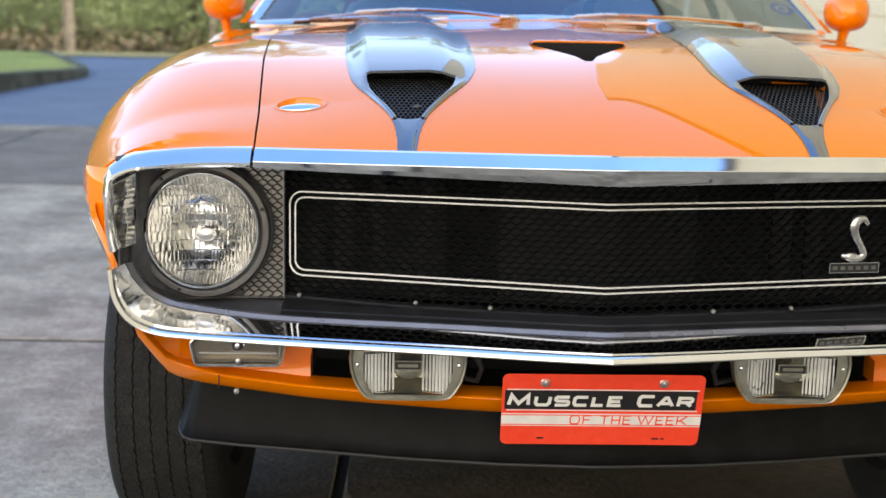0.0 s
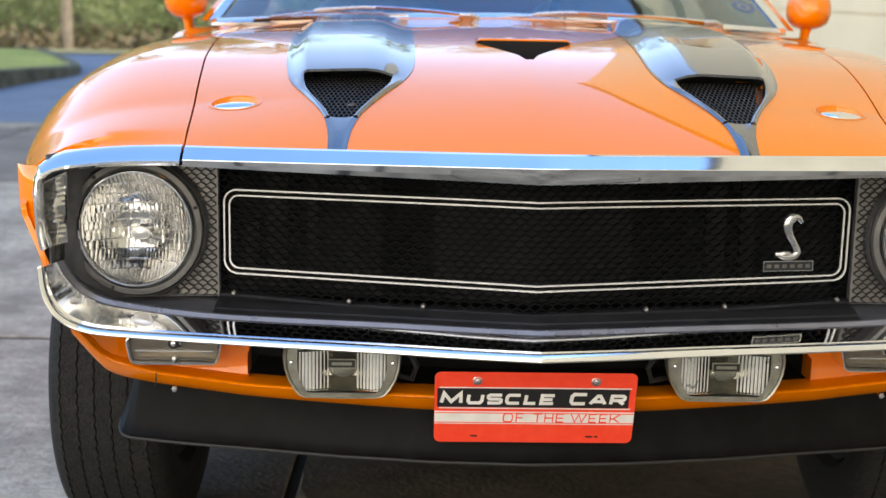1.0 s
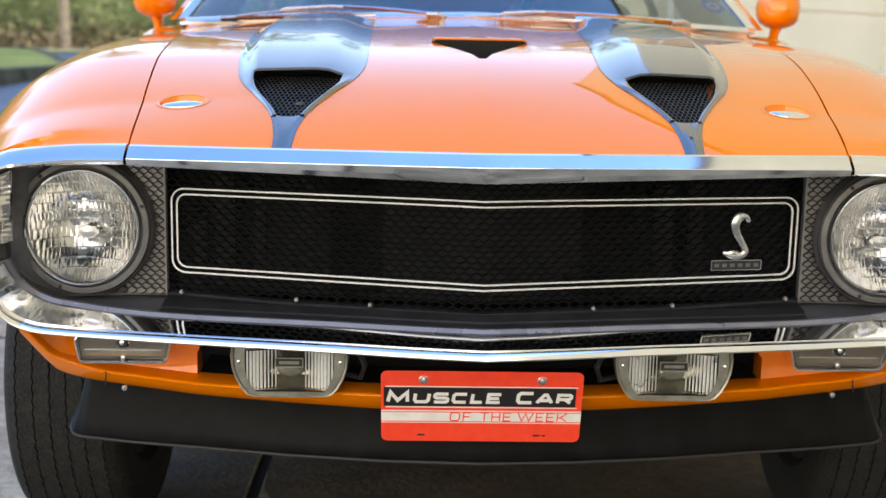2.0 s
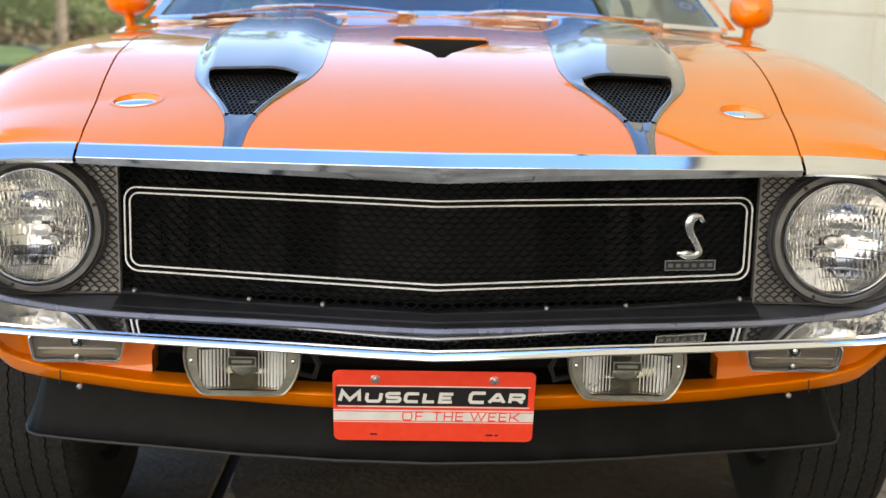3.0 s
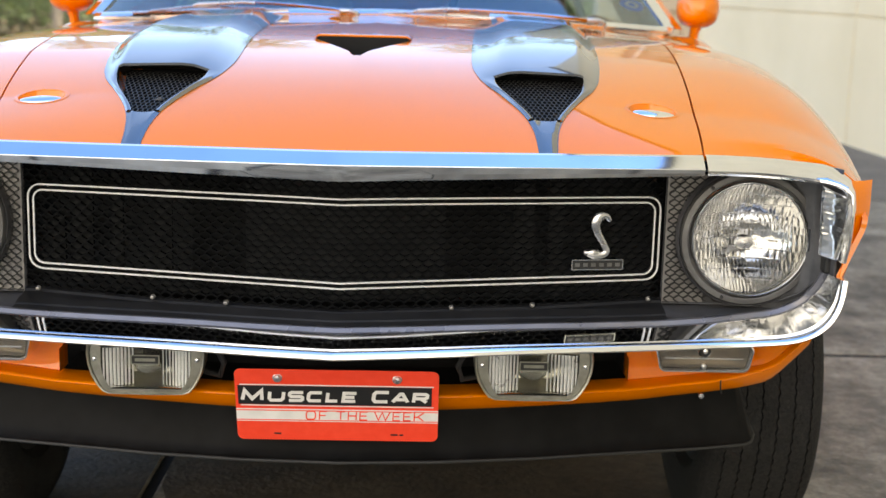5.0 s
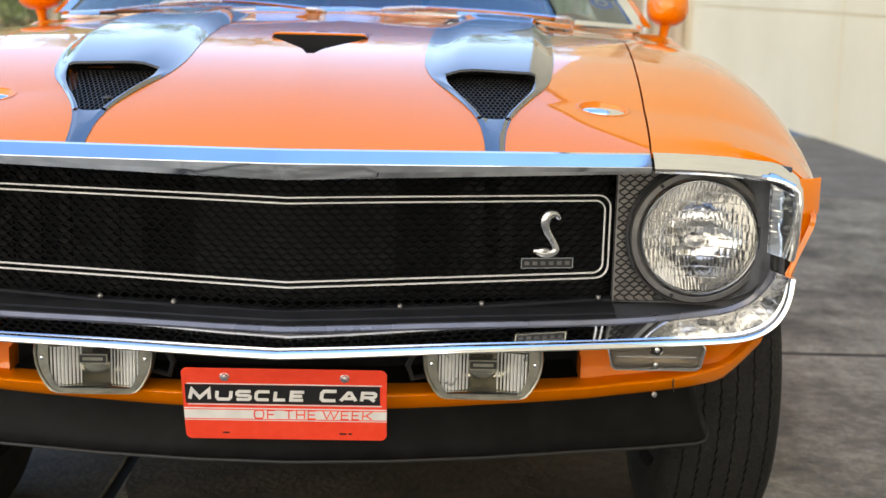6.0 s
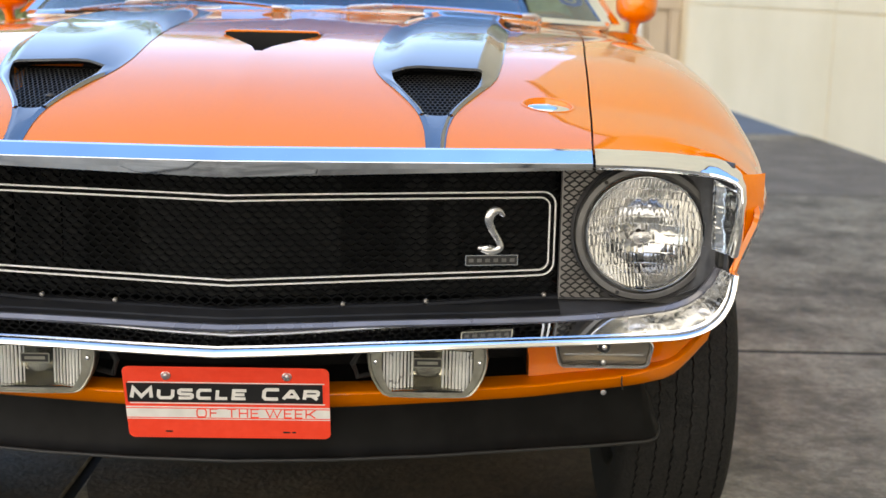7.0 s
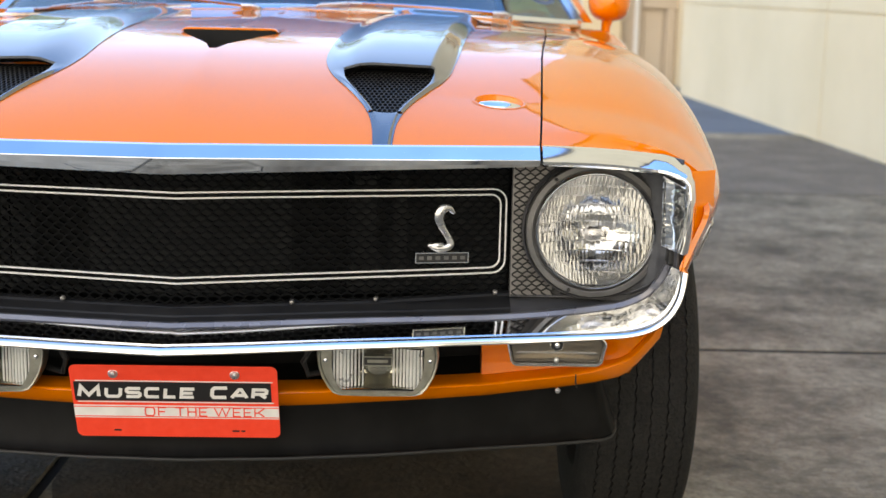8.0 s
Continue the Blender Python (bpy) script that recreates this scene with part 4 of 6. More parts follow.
# ---- headlamps and their housings ----
HX, HZ, HY = 0.6155, 0.7135, 0.078
for side in (-1, 1):
    cx = side * HX
    # the panel that carries the lamp: flat beside the grille, sweeping forward to the corner
    xs_ = [0.492, 0.52, 0.55, 0.60, 0.65, 0.69, 0.71, 0.722, 0.730]
    yy = [0.112, 0.112, 0.110, 0.106, 0.098, 0.080, 0.060, 0.035, 0.008]
    def panel_y(x): return lerp(x, xs_, yy)
    bm = bmesh.new()
    fine = np.linspace(0.492, 0.730, 60)
    zz = np.linspace(0.598, 0.832, 60)
    g = [[bm.verts.new((side * float(x), panel_y(float(x)), float(z))) for x in fine] for z in zz]
    for i in range(59):
        for j in range(59):
            q = (g[i][j], g[i][j + 1], g[i + 1][j + 1], g[i + 1][j])
            c = sum((v.co for v in q), Vector()) / 4
            if math.hypot(c.x - cx, c.z - HZ) > 0.090:
                bm.faces.new(q)
    loose = [v for v in bm.verts if not v.link_faces]
    bmesh.ops.delete(bm, geom=loose, context='VERTS')
    housing = part("headlamp_housing", bm, CHARCOAL, car, "dark satin headlamp surround with honeycomb", thick=0.003)
    def panel_edge(z): return HX - math.sqrt(max(0.0, 0.1005 ** 2 - (z - HZ) ** 2)) if abs(z - HZ) < 0.1005 else HX
    inner = surf([[(side * x, 0.100 + 0.10 * (x - 0.493), z) for x in np.linspace(0.493, panel_edge(z), 5)] for z in np.linspace(0.603, 0.828, 40)])
    part("mesh_backing", inner, PANELGREY, housing, "grey satin panel behind the honeycomb")
    def in_mesh(x, z): return 0.493 < x < 0.640 and 0.607 < z < 0.826 and math.hypot(x - HX, z - HZ) > 0.0985
    bm = hex_mesh(bmesh.new(), in_mesh, lambda x, z, w: Vector((side * x, 0.092 + 0.10 * (x - 0.493) + w, z)), 0.0150, 0.0019, 0.004, 0.488, 0.65, 0.612, 0.83, 0.53, 0.36)
    tagged(part("honeycomb", bm, WIRE, housing, "coarse black honeycomb", smooth=False), kind="stuff")
    def floor_z(x, y):
        z = 0.601 + 0.10 * max(0, (x - 0.66) / 0.08) ** 2
        return z if y > 0.05 else min(z, lerp(x, [0.49, 0.56, 0.62, 0.66], [0.5925, 0.598, 0.603, 0.61]))
    part("housing_floor", surf([[(side * x, y, floor_z(x, y)) for x in np.linspace(0.492, 0.735, 16)] for y in (0.112, 0.09, 0.06, 0.038)]), CHARCOAL, housing)
    part("housing_roof", surf([[(side * x, y, 0.826 - 0.02 * max(0, (x - 0.62) / 0.12) ** 2) for x in np.linspace(0.492, 0.745, 16)] for y in (0.114, 0.06, 0.0)]), CHARCOAL, housing)
    lamp = part("headlamp", lathe([(0.1035, 0.034), (0.1030, 0.008), (0.1018, 0.005), (0.0945, 0.004), (0.0932, 0.005), (0.0925, 0.014), (0.0890, 0.016)], (cx, HY - 0.012, HZ), n=72), BEZEL, car, "round sealed-beam headlamp with ribbed clear glass")
    part("outer_ring", lathe([(0.1085, 0.036), (0.1080, 0.012), (0.1065, 0.008), (0.1050, 0.009), (0.1036, 0.016)], (cx, HY - 0.008, HZ), n=72), CHARCOAL, lamp)
    part("chrome_ring", lathe([(0.0892, 0.012), (0.0890, 0.002), (0.0880, 0.0), (0.0872, 0.002), (0.0866, 0.0), (0.0856, 0.0), (0.0850, 0.004), (0.0848, 0.010)], (cx, HY - 0.012, HZ), n=72), CHROME, lamp, "chrome retaining ring")
    for a in (20, 128, 248):
        part("screw", lathe([(0.0003, -0.003), (0.0022, -0.0025), (0.003, 0.0)], (cx + 0.0985 * math.cos(radians(a)), HY - 0.0085, HZ + 0.0985 * math.sin(radians(a))), n=10), WIRE, lamp)
    # lens: domed, with moulded flutes on its inner face
    R = 0.0849
    def dome(x, z): return -0.016 * (1 - (x * x + z * z) / (R * R))
    cell = random.Random(7)
    BANDS = [-0.085, -0.066, -0.052, -0.036, -0.022, -0.007, 0.006, 0.017, 0.032, 0.048, 0.064, 0.0851]
    WIDE = [0.0050, 0.0060, 0.0056, 0.0088, 0.0072, 0.0064, 0.0050, 0.0072, 0.0052, 0.0060, 0.0056]
    tilts = [[cell.uniform(-1, 1) for _ in range(40)] for _ in WIDE]
    def flute(x, z):
        """Depth of the moulded blocks: each band has flutes of its own width, each flute a slope of its own."""
        band = max(0, min(10, int(np.searchsorted(BANDS, z)) - 1))
        w = WIDE[band]
        k = math.floor((x + 0.1) / w)
        f = (x + 0.1) / w - k
        q = (z - BANDS[band]) / (BANDS[band + 1] - BANDS[band])
        t = tilts[band][k % 40]
        smooth_block = abs(x) < 0.030 and band in (3, 4, 8)
        ridge = 0.0003 if smooth_block else 0.0008
        return ridge * math.sin(math.pi * f) + 0.0016 * t * (q - 0.5) + 0.0010 * tilts[band][(k // 3 + 9) % 40] * (f - 0.5) + (0.0007 if q < 0.06 else 0)
    def disc(depth, n, r_max):
        """A round sheet on a square grid, its depth given point by point."""
        sheet, g = bmesh.new(), {}
        for i in range(n + 1):
            for j in range(n + 1):
                x, z = -R + 2 * R * i / n, -R + 2 * R * j / n
                if math.hypot(x, z) <= r_max:
                    g[i, j] = sheet.verts.new((cx + x, HY + depth(x, z), HZ + z))
        for (i, j), v in list(g.items()):
            if (i + 1, j) in g and (i, j + 1) in g and (i + 1, j + 1) in g:
                sheet.faces.new((v, g[i + 1, j], g[i + 1, j + 1], g[i, j + 1]))
        return sheet
    ln = part("lens", disc(lambda x, z: -0.008 + dome(x, z) + 0.45 * flute(x, z), 190, R), LAMPGLASS, lamp, "ribbed clear glass lens", angle=80)
    ln.visible_shadow = False
    part("reflector", disc(lambda x, z: 0.052 * (1 - (math.hypot(x, z) / R) ** 2.2) + 0.55 * flute(x, z), 190, R), REFLECTOR, lamp, "silvered bowl with moulded facets", angle=80)
    part("bulb_shield", lathe([(0.0005, -0.002), (0.008, -0.001), (0.010, 0.004), (0.008, 0.014)], (cx, HY + 0.028, HZ - 0.012), n=24, sx=1.6), BRUSHED, lamp)
    # corner lamp beside the headlamp
    def mk(u, v, w, side=side):
        x = lerp(u, [0, 1], [0.703, 0.730]) + 0.003 * v
        y = lerp(u, [0, 1], [0.016, -0.014])
        z = lerp(v, [0, 1], [lerp(u, [0, 1], [0.806, 0.793]), lerp(u, [0, 1], [0.703, 0.697])])
        return Vector((side * x, y + w, z))
    rows = [[mk(u, v, -0.004 * math.sin(math.pi * u) * math.sin(math.pi * v) + 0.0004 * math.sin(v * 40 + u * 9)) for u in np.linspace(0, 1, 10)] for v in np.linspace(0, 1, 60)]
    cl = part("corner_lamp", surf(rows), LAMPGLASS, car, "clear ribbed corner lamp beside the headlamp", thick=0.002)
    part("lamp_back", surf([[mk(u, v, 0.004 + 0.006 * math.sin(math.pi * u) + 0.0016 * noise.noise(Vector((u * 2, v * 5, side))) + 0.0003 * abs(math.sin(v * 40 + 3 * u))) for u in np.linspace(0, 1, 14)] for v in np.linspace(0, 1, 90)]), REFLECTOR, cl)
    part("lamp_edge", tube([mk(0, 0, 0), mk(1, 0, 0), mk(1, 1, 0), mk(0, 1, 0), mk(0, 0, 0)], 0.0016, 6), CHROME, cl)
    part("gap_filler", box(min(side * 0.716, side * 0.744), max(side * 0.716, side * 0.744), 0.018, 0.05, 0.672, 0.699), SEAL, housing, smooth=False, bevel=0.004)
    bead = [(side * x, y, z) for x, y, z in ((0.722, 0.030, 0.690), (0.712, 0.047, 0.655), (0.696, 0.064, 0.632), (0.672, 0.080, 0.617), (0.64, 0.090, 0.609), (0.60, 0.096, 0.606), (0.55, 0.099, 0.605), (0.494, 0.100, 0.605))]
    part("bead", tube(bead, 0.0018, 8), CHARCOAL, housing, "light grey edge bead")

# ---- bumper ----
LIP = [(0, -0.0895, 0.5671), (0.1, -0.079, 0.5682), (0.25, -0.061, 0.571), (0.38, -0.045, 0.5725), (0.485, -0.032, 0.574), (0.56, -0.027, 0.5765), (0.62, -0.027, 0.58), (0.66, -0.03, 0.5845), (0.688, -0.033, 0.594), (0.707, -0.036, 0.609), (0.719, -0.036, 0.628), (0.7255, -0.034, 0.648), (0.729, -0.03, 0.674)]
BACK = [(0, -0.0235, 0.5792), (0.1, -0.013, 0.5802), (0.25, 0.003, 0.583), (0.38, 0.017, 0.5842), (0.485, 0.03, 0.586), (0.56, 0.035, 0.5915), (0.62, 0.043, 0.5975), (0.655, 0.046, 0.603), (0.678, 0.046, 0.612), (0.694, 0.043, 0.623), (0.705, 0.038, 0.637), (0.713, 0.03, 0.652), (0.72, 0.02, 0.674)]
edge_rows = []
def bumper_bm():
    rows = []
    n = len(LIP)
    steps = [k / 4 for k in range(4 * (n - 1) + 1)]
    half = [tuple(smooth_lerp(q, list(range(n)), [p[c] for p in run]) for run in (LIP, BACK) for c in range(3)) for q in steps]
    st = [(-h[0], h[1], h[2], -h[3], h[4], h[5]) for h in half[:0:-1]] + half
    P = [Vector(s[:3]) for s in st]
    for k, s in enumerate(st):
        L, B = Vector(s[:3]), Vector(s[3:])
        t = (P[min(k + 1, len(P) - 1)] - P[max(k - 1, 0)]).normalized()
        o = Vector((t.z, 0, -t.x))
        o.normalize()                     # away from the grille: downwards in the middle, outwards at the ends
        if o.z > 0.3 or (abs(s[0]) > 0.7 and o.x * s[0] < 0):
            o = -o
        f = Vector((0, 1, 0))
        thin = lerp(abs(s[0]), [0.0, 0.5, 0.71], [0.85, 0.74, 0.60])
        edge_rows.append([B - o * 0.0080 + f * 0.004, B - o * 0.0080 - f * 0.0020, B - o * 0.0072 - f * 0.0032, B - o * 0.0015 - f * 0.0068, B - f * 0.0108])
        ring = [B - f * 0.004 + o * 0.003, B - f * 0.011]
        tail = lerp(abs(s[0]), [0.66, 0.735], [0.05, 0.014])
        for w in (0.9, 0.8, 0.68, 0.55, 0.42, 0.3, 0.18):
            ring.append(L.lerp(B - f * 0.011, w))
        ring += [L + f * 0.010, L + f * 0.004 - o * 0.001, L - f * 0.0005, L - f * 0.0026 + o * 0.0026 * thin, L - f * 0.0050 + o * 0.0070 * thin, L - f * 0.0056 + o * 0.0100 * thin, L - f * 0.0040 + o * 0.0128 * thin, L + f * 0.001 + o * 0.0145 * thin, L + f * 0.008 + o * 0.0150 * thin, L + f * tail + o * 0.014 * thin]
        rows.append(ring)
    m = len(rows) // 2
    bm = surf(rows[:m + 1])
    surf(rows[m:], bm)
    for end in (rows[0], rows[-1]):
        cap(bm, [bm.verts.new(p) for p in end])
    return bm
bumper = part("bumper", bumper_bm(), CHROME, car, "slim chrome front bumper with a mirror-bright top shelf", angle=32)
part("bumper_flange", surf(edge_rows), FLANGE, bumper, "satin black rear flange", angle=12)
def filler_row(x):
    """Satin black panel stepping down from the mesh to the bumper's flange."""
    yb, zb = (smooth_lerp(abs(x), [p[0] for p in BACK[:6]], [p[c] for p in BACK[:6]]) for c in (1, 2))
    g = grille_y(x)
    yb, zb = yb + 0.001, zb + 0.0084
    zt = lerp(abs(x), [0, 0.30, 0.46], [0.5985, 0.6025, 0.610])
    out = [(x, g + 0.016, zt + 0.001), (x, g + 0.004, zt - 0.001), (x, g + 0.001, zt - 0.0045)]
    for k, step in ((0.3, 0.0), (0.34, 0.002), (0.7, 0.001), (0.74, -0.001), (1.0, 0.0)):
        out.append((x, g + (yb - g) * k, 0.6045 + (zb - 0.6045) * k + step))
    return out
part("filler_panel", surf([filler_row(float(x)) for x in np.linspace(-0.492, 0.492, 61)]), FILLER, bumper, "satin black filler panel behind the bumper", angle=25)

# ---- lower valance, with its mouth for the driving lamps ----
VX = [0, 0.15, 0.30, 0.455, 0.52, 0.60, 0.65, 0.685, 0.705, 0.722]
V_LOWY = [0.048, 0.060, 0.086, 0.122, 0.138, 0.146, 0.140, 0.124, 0.095, 0.060]
V_LOWZ = [0.429, 0.428, 0.4285, 0.429, 0.432, 0.440, 0.451, 0.469, 0.505, 0.545]
def vy(x): return smooth_lerp(abs(x), VX, V_LOWY)
def vz(x): return smooth_lerp(abs(x), VX, V_LOWZ)
rows = []
for x in np.linspace(-0.722, 0.722, 121):
    x = float(x)
    a = abs(x)
    y, z = vy(x), vz(x)
    h = lerp(a, [0, 0.46, 0.60, 0.68, 0.722], [0.033, 0.027, 0.026, 0.033, 0.035])
    rows.append([(x, y + 0.06, z - 0.002), (x, y + 0.033, z - 0.003), (x, y + 0.026, z - 0.0005), (x, y + 0.015, z + 0.30 * h), (x, y + 0.004, z + 0.65 * h), (x, y - 0.0025, z + 0.92 * h), (x, y - 0.0015, z + h), (x, y + 0.003, z + h + 0.0015), (x, y + 0.05, z + h + 0.003)])
valance = part("front_valance", surf(rows), ORANGE, car, "orange lower valance under the bumper", angle=50)
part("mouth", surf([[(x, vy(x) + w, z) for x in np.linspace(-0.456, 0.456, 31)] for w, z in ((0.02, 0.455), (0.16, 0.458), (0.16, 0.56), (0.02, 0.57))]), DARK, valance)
for side in (-1, 1):
    # face beside the mouth, with the signal lamp let in
    xs_ = np.linspace(0.455, 0.724, 24)
    rows = []
    for x in xs_:
        x = float(x)
        zb = vz(x) + lerp(x, [0.455, 0.60, 0.68, 0.722], [0.027, 0.026, 0.033, 0.035])
        zt = lerp(x, [0.455, 0.60, 0.66, 0.70, 0.724], [0.552, 0.556, 0.566, 0.576, 0.585])
        yb = vy(x) + lerp(x, [0.455, 0.62, 0.68, 0.724], [0.046, 0.044, 0.020, 0.012])
        yt = vy(x) - lerp(x, [0.455, 0.62, 0.724], [-0.030, -0.018, 0.012])
        rows.append([(side * x, yb + (yt - yb) * k / 6 + 0.012 * math.sin(math.pi * k / 6) * (1 if x < 0.66 else 0.4), zb + (zt - zb) * k / 6) for k in range(7)])
    part("valance_cheek", surf(rows), ORANGE, valance, thick=0.004)
    part("cheek_return", surf([[(side * 0.4555, 0.145 + w, z) for w in (0.0, 0.05)] for z in (0.461, 0.50, 0.495)]), ORANGE, valance)
    # end seam
    part("seam", tube([(side * 0.606, vy(0.606) - 0.0035, vz(0.606) + 0.004), (side * 0.6035, vy(0.604) - 0.005, vz(0.604) + 0.014), (side * 0.604, vy(0.604) - 0.002, vz(0.604) + 0.026)], 0.0012, 6), SEAL, valance)
    part("bolt", lathe([(0.0004, -0.005), (0.0026, -0.0047), (0.0030, -0.002), (0.0048, -0.0018), (0.0048, 0.0), (0.0026, 0.001), (0.0026, 0.014)], (side * 0.578, 0.160, 0.4345), n=6), BRUSHED, valance, "bright bolt")
    # signal lamp
    cx, cz, cy = side * 0.570, 0.511, 0.122
    w, h = 0.148, 0.041
    def sig(u, v, d, cx=cx, cz=cz, cy=cy, side=side):
        return Vector((cx + u, cy + d, cz + v))
    def outline(g): return [(u * (1 - 0.06 * (v < 0)), v) for u, v in rounded(w + g, h + g, 0.010 + g / 2)]
    ring = surf([[sig(u, v, d) for u, v in outline(g)] for g, d in ((0.009, 0.060), (0.008, 0.0), (0.006, -0.005), (0.002, -0.006), (-0.002, -0.003), (-0.006, 0.003), (-0.006, 0.014))], close_u=True)
    sl = part("signal_lamp", ring, CHROME, car, "chrome-framed signal lamp with a smoked lens and centre screw")
    part("lens", slab(outline(-0.006), lambda u, v, d: sig(u, v, 0.001 + d), 0.004), SMOKED, sl, smooth=False)
    part("bowl", surf([[sig(u * k, v * k, d) for u, v in outline(-0.004)] for k, d in ((1, 0.010), (0.96, 0.022), (0.5, 0.026), (0.02, 0.026))], close_u=True), AMBERBOWL, sl)
    part("rib", box(cx - 0.062, cx + 0.062, cy - 0.0015, cy + 0.002, cz - 0.0030, cz - 0.0012), CHROME, sl, smooth=False)
    part("boss", lathe([(0.0004, -0.009), (0.004, -0.008), (0.0055, -0.004), (0.007, -0.004), (0.0095, -0.005), (0.0112, -0.003), (0.0115, 0.002)], (cx, cy, cz + 0.011), n=20), CHROME, sl)
    part("boss_recess", lathe([(0.0045, -0.0075), (0.0052, -0.0062), (0.0085, -0.0062), (0.0092, -0.0052)], (cx, cy, cz + 0.011), n=20), SEAL, sl)
    part("pip", lathe([(0.0004, -0.004), (0.004, -0.003), (0.004, 0.003)], (cx, cy, cz - 0.015), n=10), BRUSHED, sl)

# ---- driving lamps ----
FOG = [(-0.088, 0.045), (-0.090, 0.030), (-0.088, 0.012), (-0.083, -0.004), (-0.074, -0.020), (-0.066, -0.029), (-0.056, -0.0325), (0, -0.0335), (0.056, -0.0325), (0.066, -0.029), (0.074, -0.020), (0.083, -0.004), (0.088, 0.012), (0.090, 0.030), (0.088, 0.045), (0.070, 0.050), (-0.070, 0.050)]
for side in (-1, 1):
    cx, cy, cz = side * 0.296, 0.050, 0.4905
    def fg(u, v, d, cx=cx, cy=cy, cz=cz): return Vector((cx + u, cy + d, cz + v))
    def scaled(k): return [(u * k, 0.008 + (v - 0.008) * k) for u, v in FOG]
    body = surf([[fg(u, v, d) for u, v in scaled(k)] for k, d in ((0.55, 0.075), (0.85, 0.055), (1.0, 0.03), (1.02, 0.008), (1.02, 0.0), (1.0, -0.004), (0.97, -0.003), (0.96, 0.002))], close_u=True)
    fl = part("driving_lamp", body, FOGRIM, car, "clear rectangular driving lamp with rounded lower corners", angle=30)
    bm = bmesh.new()
    rows = []
    for j in range(15):
        v = -0.027 + 0.067 * j / 14
        rows.append([fg(u, v, -0.0035 + (0.0012 * abs(math.sin(u * math.pi / 0.0053)) if abs(u) > 0.021 and -0.02 < v < 0.036 else 0.0006 * math.sin(v * 700))) for u in np.linspace(-0.070, 0.070, 97)])
    part("lens", surf(rows, bm), LAMPGLASS, fl, "fluted clear lens", angle=80).visible_shadow = False
    flat_rim = [(u, v) for u, v in scaled(0.955)]
    part("rim", surf([[fg(u, v, 0.0005) for u, v in flat_rim], [fg(max(-0.0690, min(0.0690, u * 0.84)), max(-0.0255, min(0.042, v)), 0.0) for u, v in flat_rim]], close_u=True), FOGRIM, fl)
    part("bowl", surf([[fg(u * k, 0.008 + (v - 0.008) * k * 0.9, d) for u, v in scaled(0.85)] for k, d in ((1, 0.004), (0.9, 0.022), (0.6, 0.040), (0.1, 0.045))], close_u=True), FOGBOWL, fl)
    part("bulb_shield", lathe([(0.0005, 0.010), (0.010, 0.011), (0.014, 0.016), (0.012, 0.030)], fg(0, 0.006, 0), n=20, sx=1.5), FOGBOWL, fl)
    badge = part("badge", slab(rounded(0.044, 0.0150, 0.001, 2), lambda u, v, d: fg(u, 0.0225 + v, -0.0045 - d), 0.0008), FOGRIM, fl, "small framed badge", smooth=False)
    part("badge_field", slab(rounded(0.0405, 0.0115, 0.0006, 2), lambda u, v, d: fg(u, 0.0225 + v, -0.0053 - d), 0.0004), SEAL, badge, smooth=False)
    part("badge_bar", slab(rounded(0.031, 0.0048, 0.0006, 2), lambda u, v, d: fg(u, 0.0225 + v, -0.0057 - d), 0.0004), FOGRIM, badge, smooth=False)
    for s2 in (-1, 1):
        part("screw", lathe([(0.0004, -0.004), (0.003, -0.0035), (0.0042, -0.001), (0.0045, 0.002)], fg(s2 * 0.0785, 0.022, 0), n=12), CHROME, fl)
    for s2 in (-1, 1):
        bm = bmesh.new()
        for k in range(9):
            u, r = s2 * (0.0235 + 0.0053 * k), (0.0012, 0.0012, 0.0016, 0.0018, 0.0022, 0.0024, 0.0024, 0.0022, 0.0016)[k]
            surf([[fg(u + r * math.cos(a), v, 0.004 + 0.010 * (1 - k / 8) - r * math.sin(a)) for a in (0, 0.4, 0.8, 1.2, 1.57, 1.95, 2.3, 2.75, 3.14)] for v in (-0.0255, 0.038)], bm)
        part("flutes", bm, LAMPSILVER, fl, "bright vertical flutes")
    part("bracket", box(cx - 0.012, cx + 0.012, cy + 0.05, cy + 0.09, cz - 0.005, cz + 0.06), DARK, fl, smooth=False)
    part("cable", tube([fg(-side * 0.105, 0.03, 0.03), fg(-side * 0.115, 0.01, 0.03), fg(-side * 0.108, -0.012, 0.035), fg(-side * 0.08, -0.01, 0.05)], 0.005, 8), BAYGREY, fl)

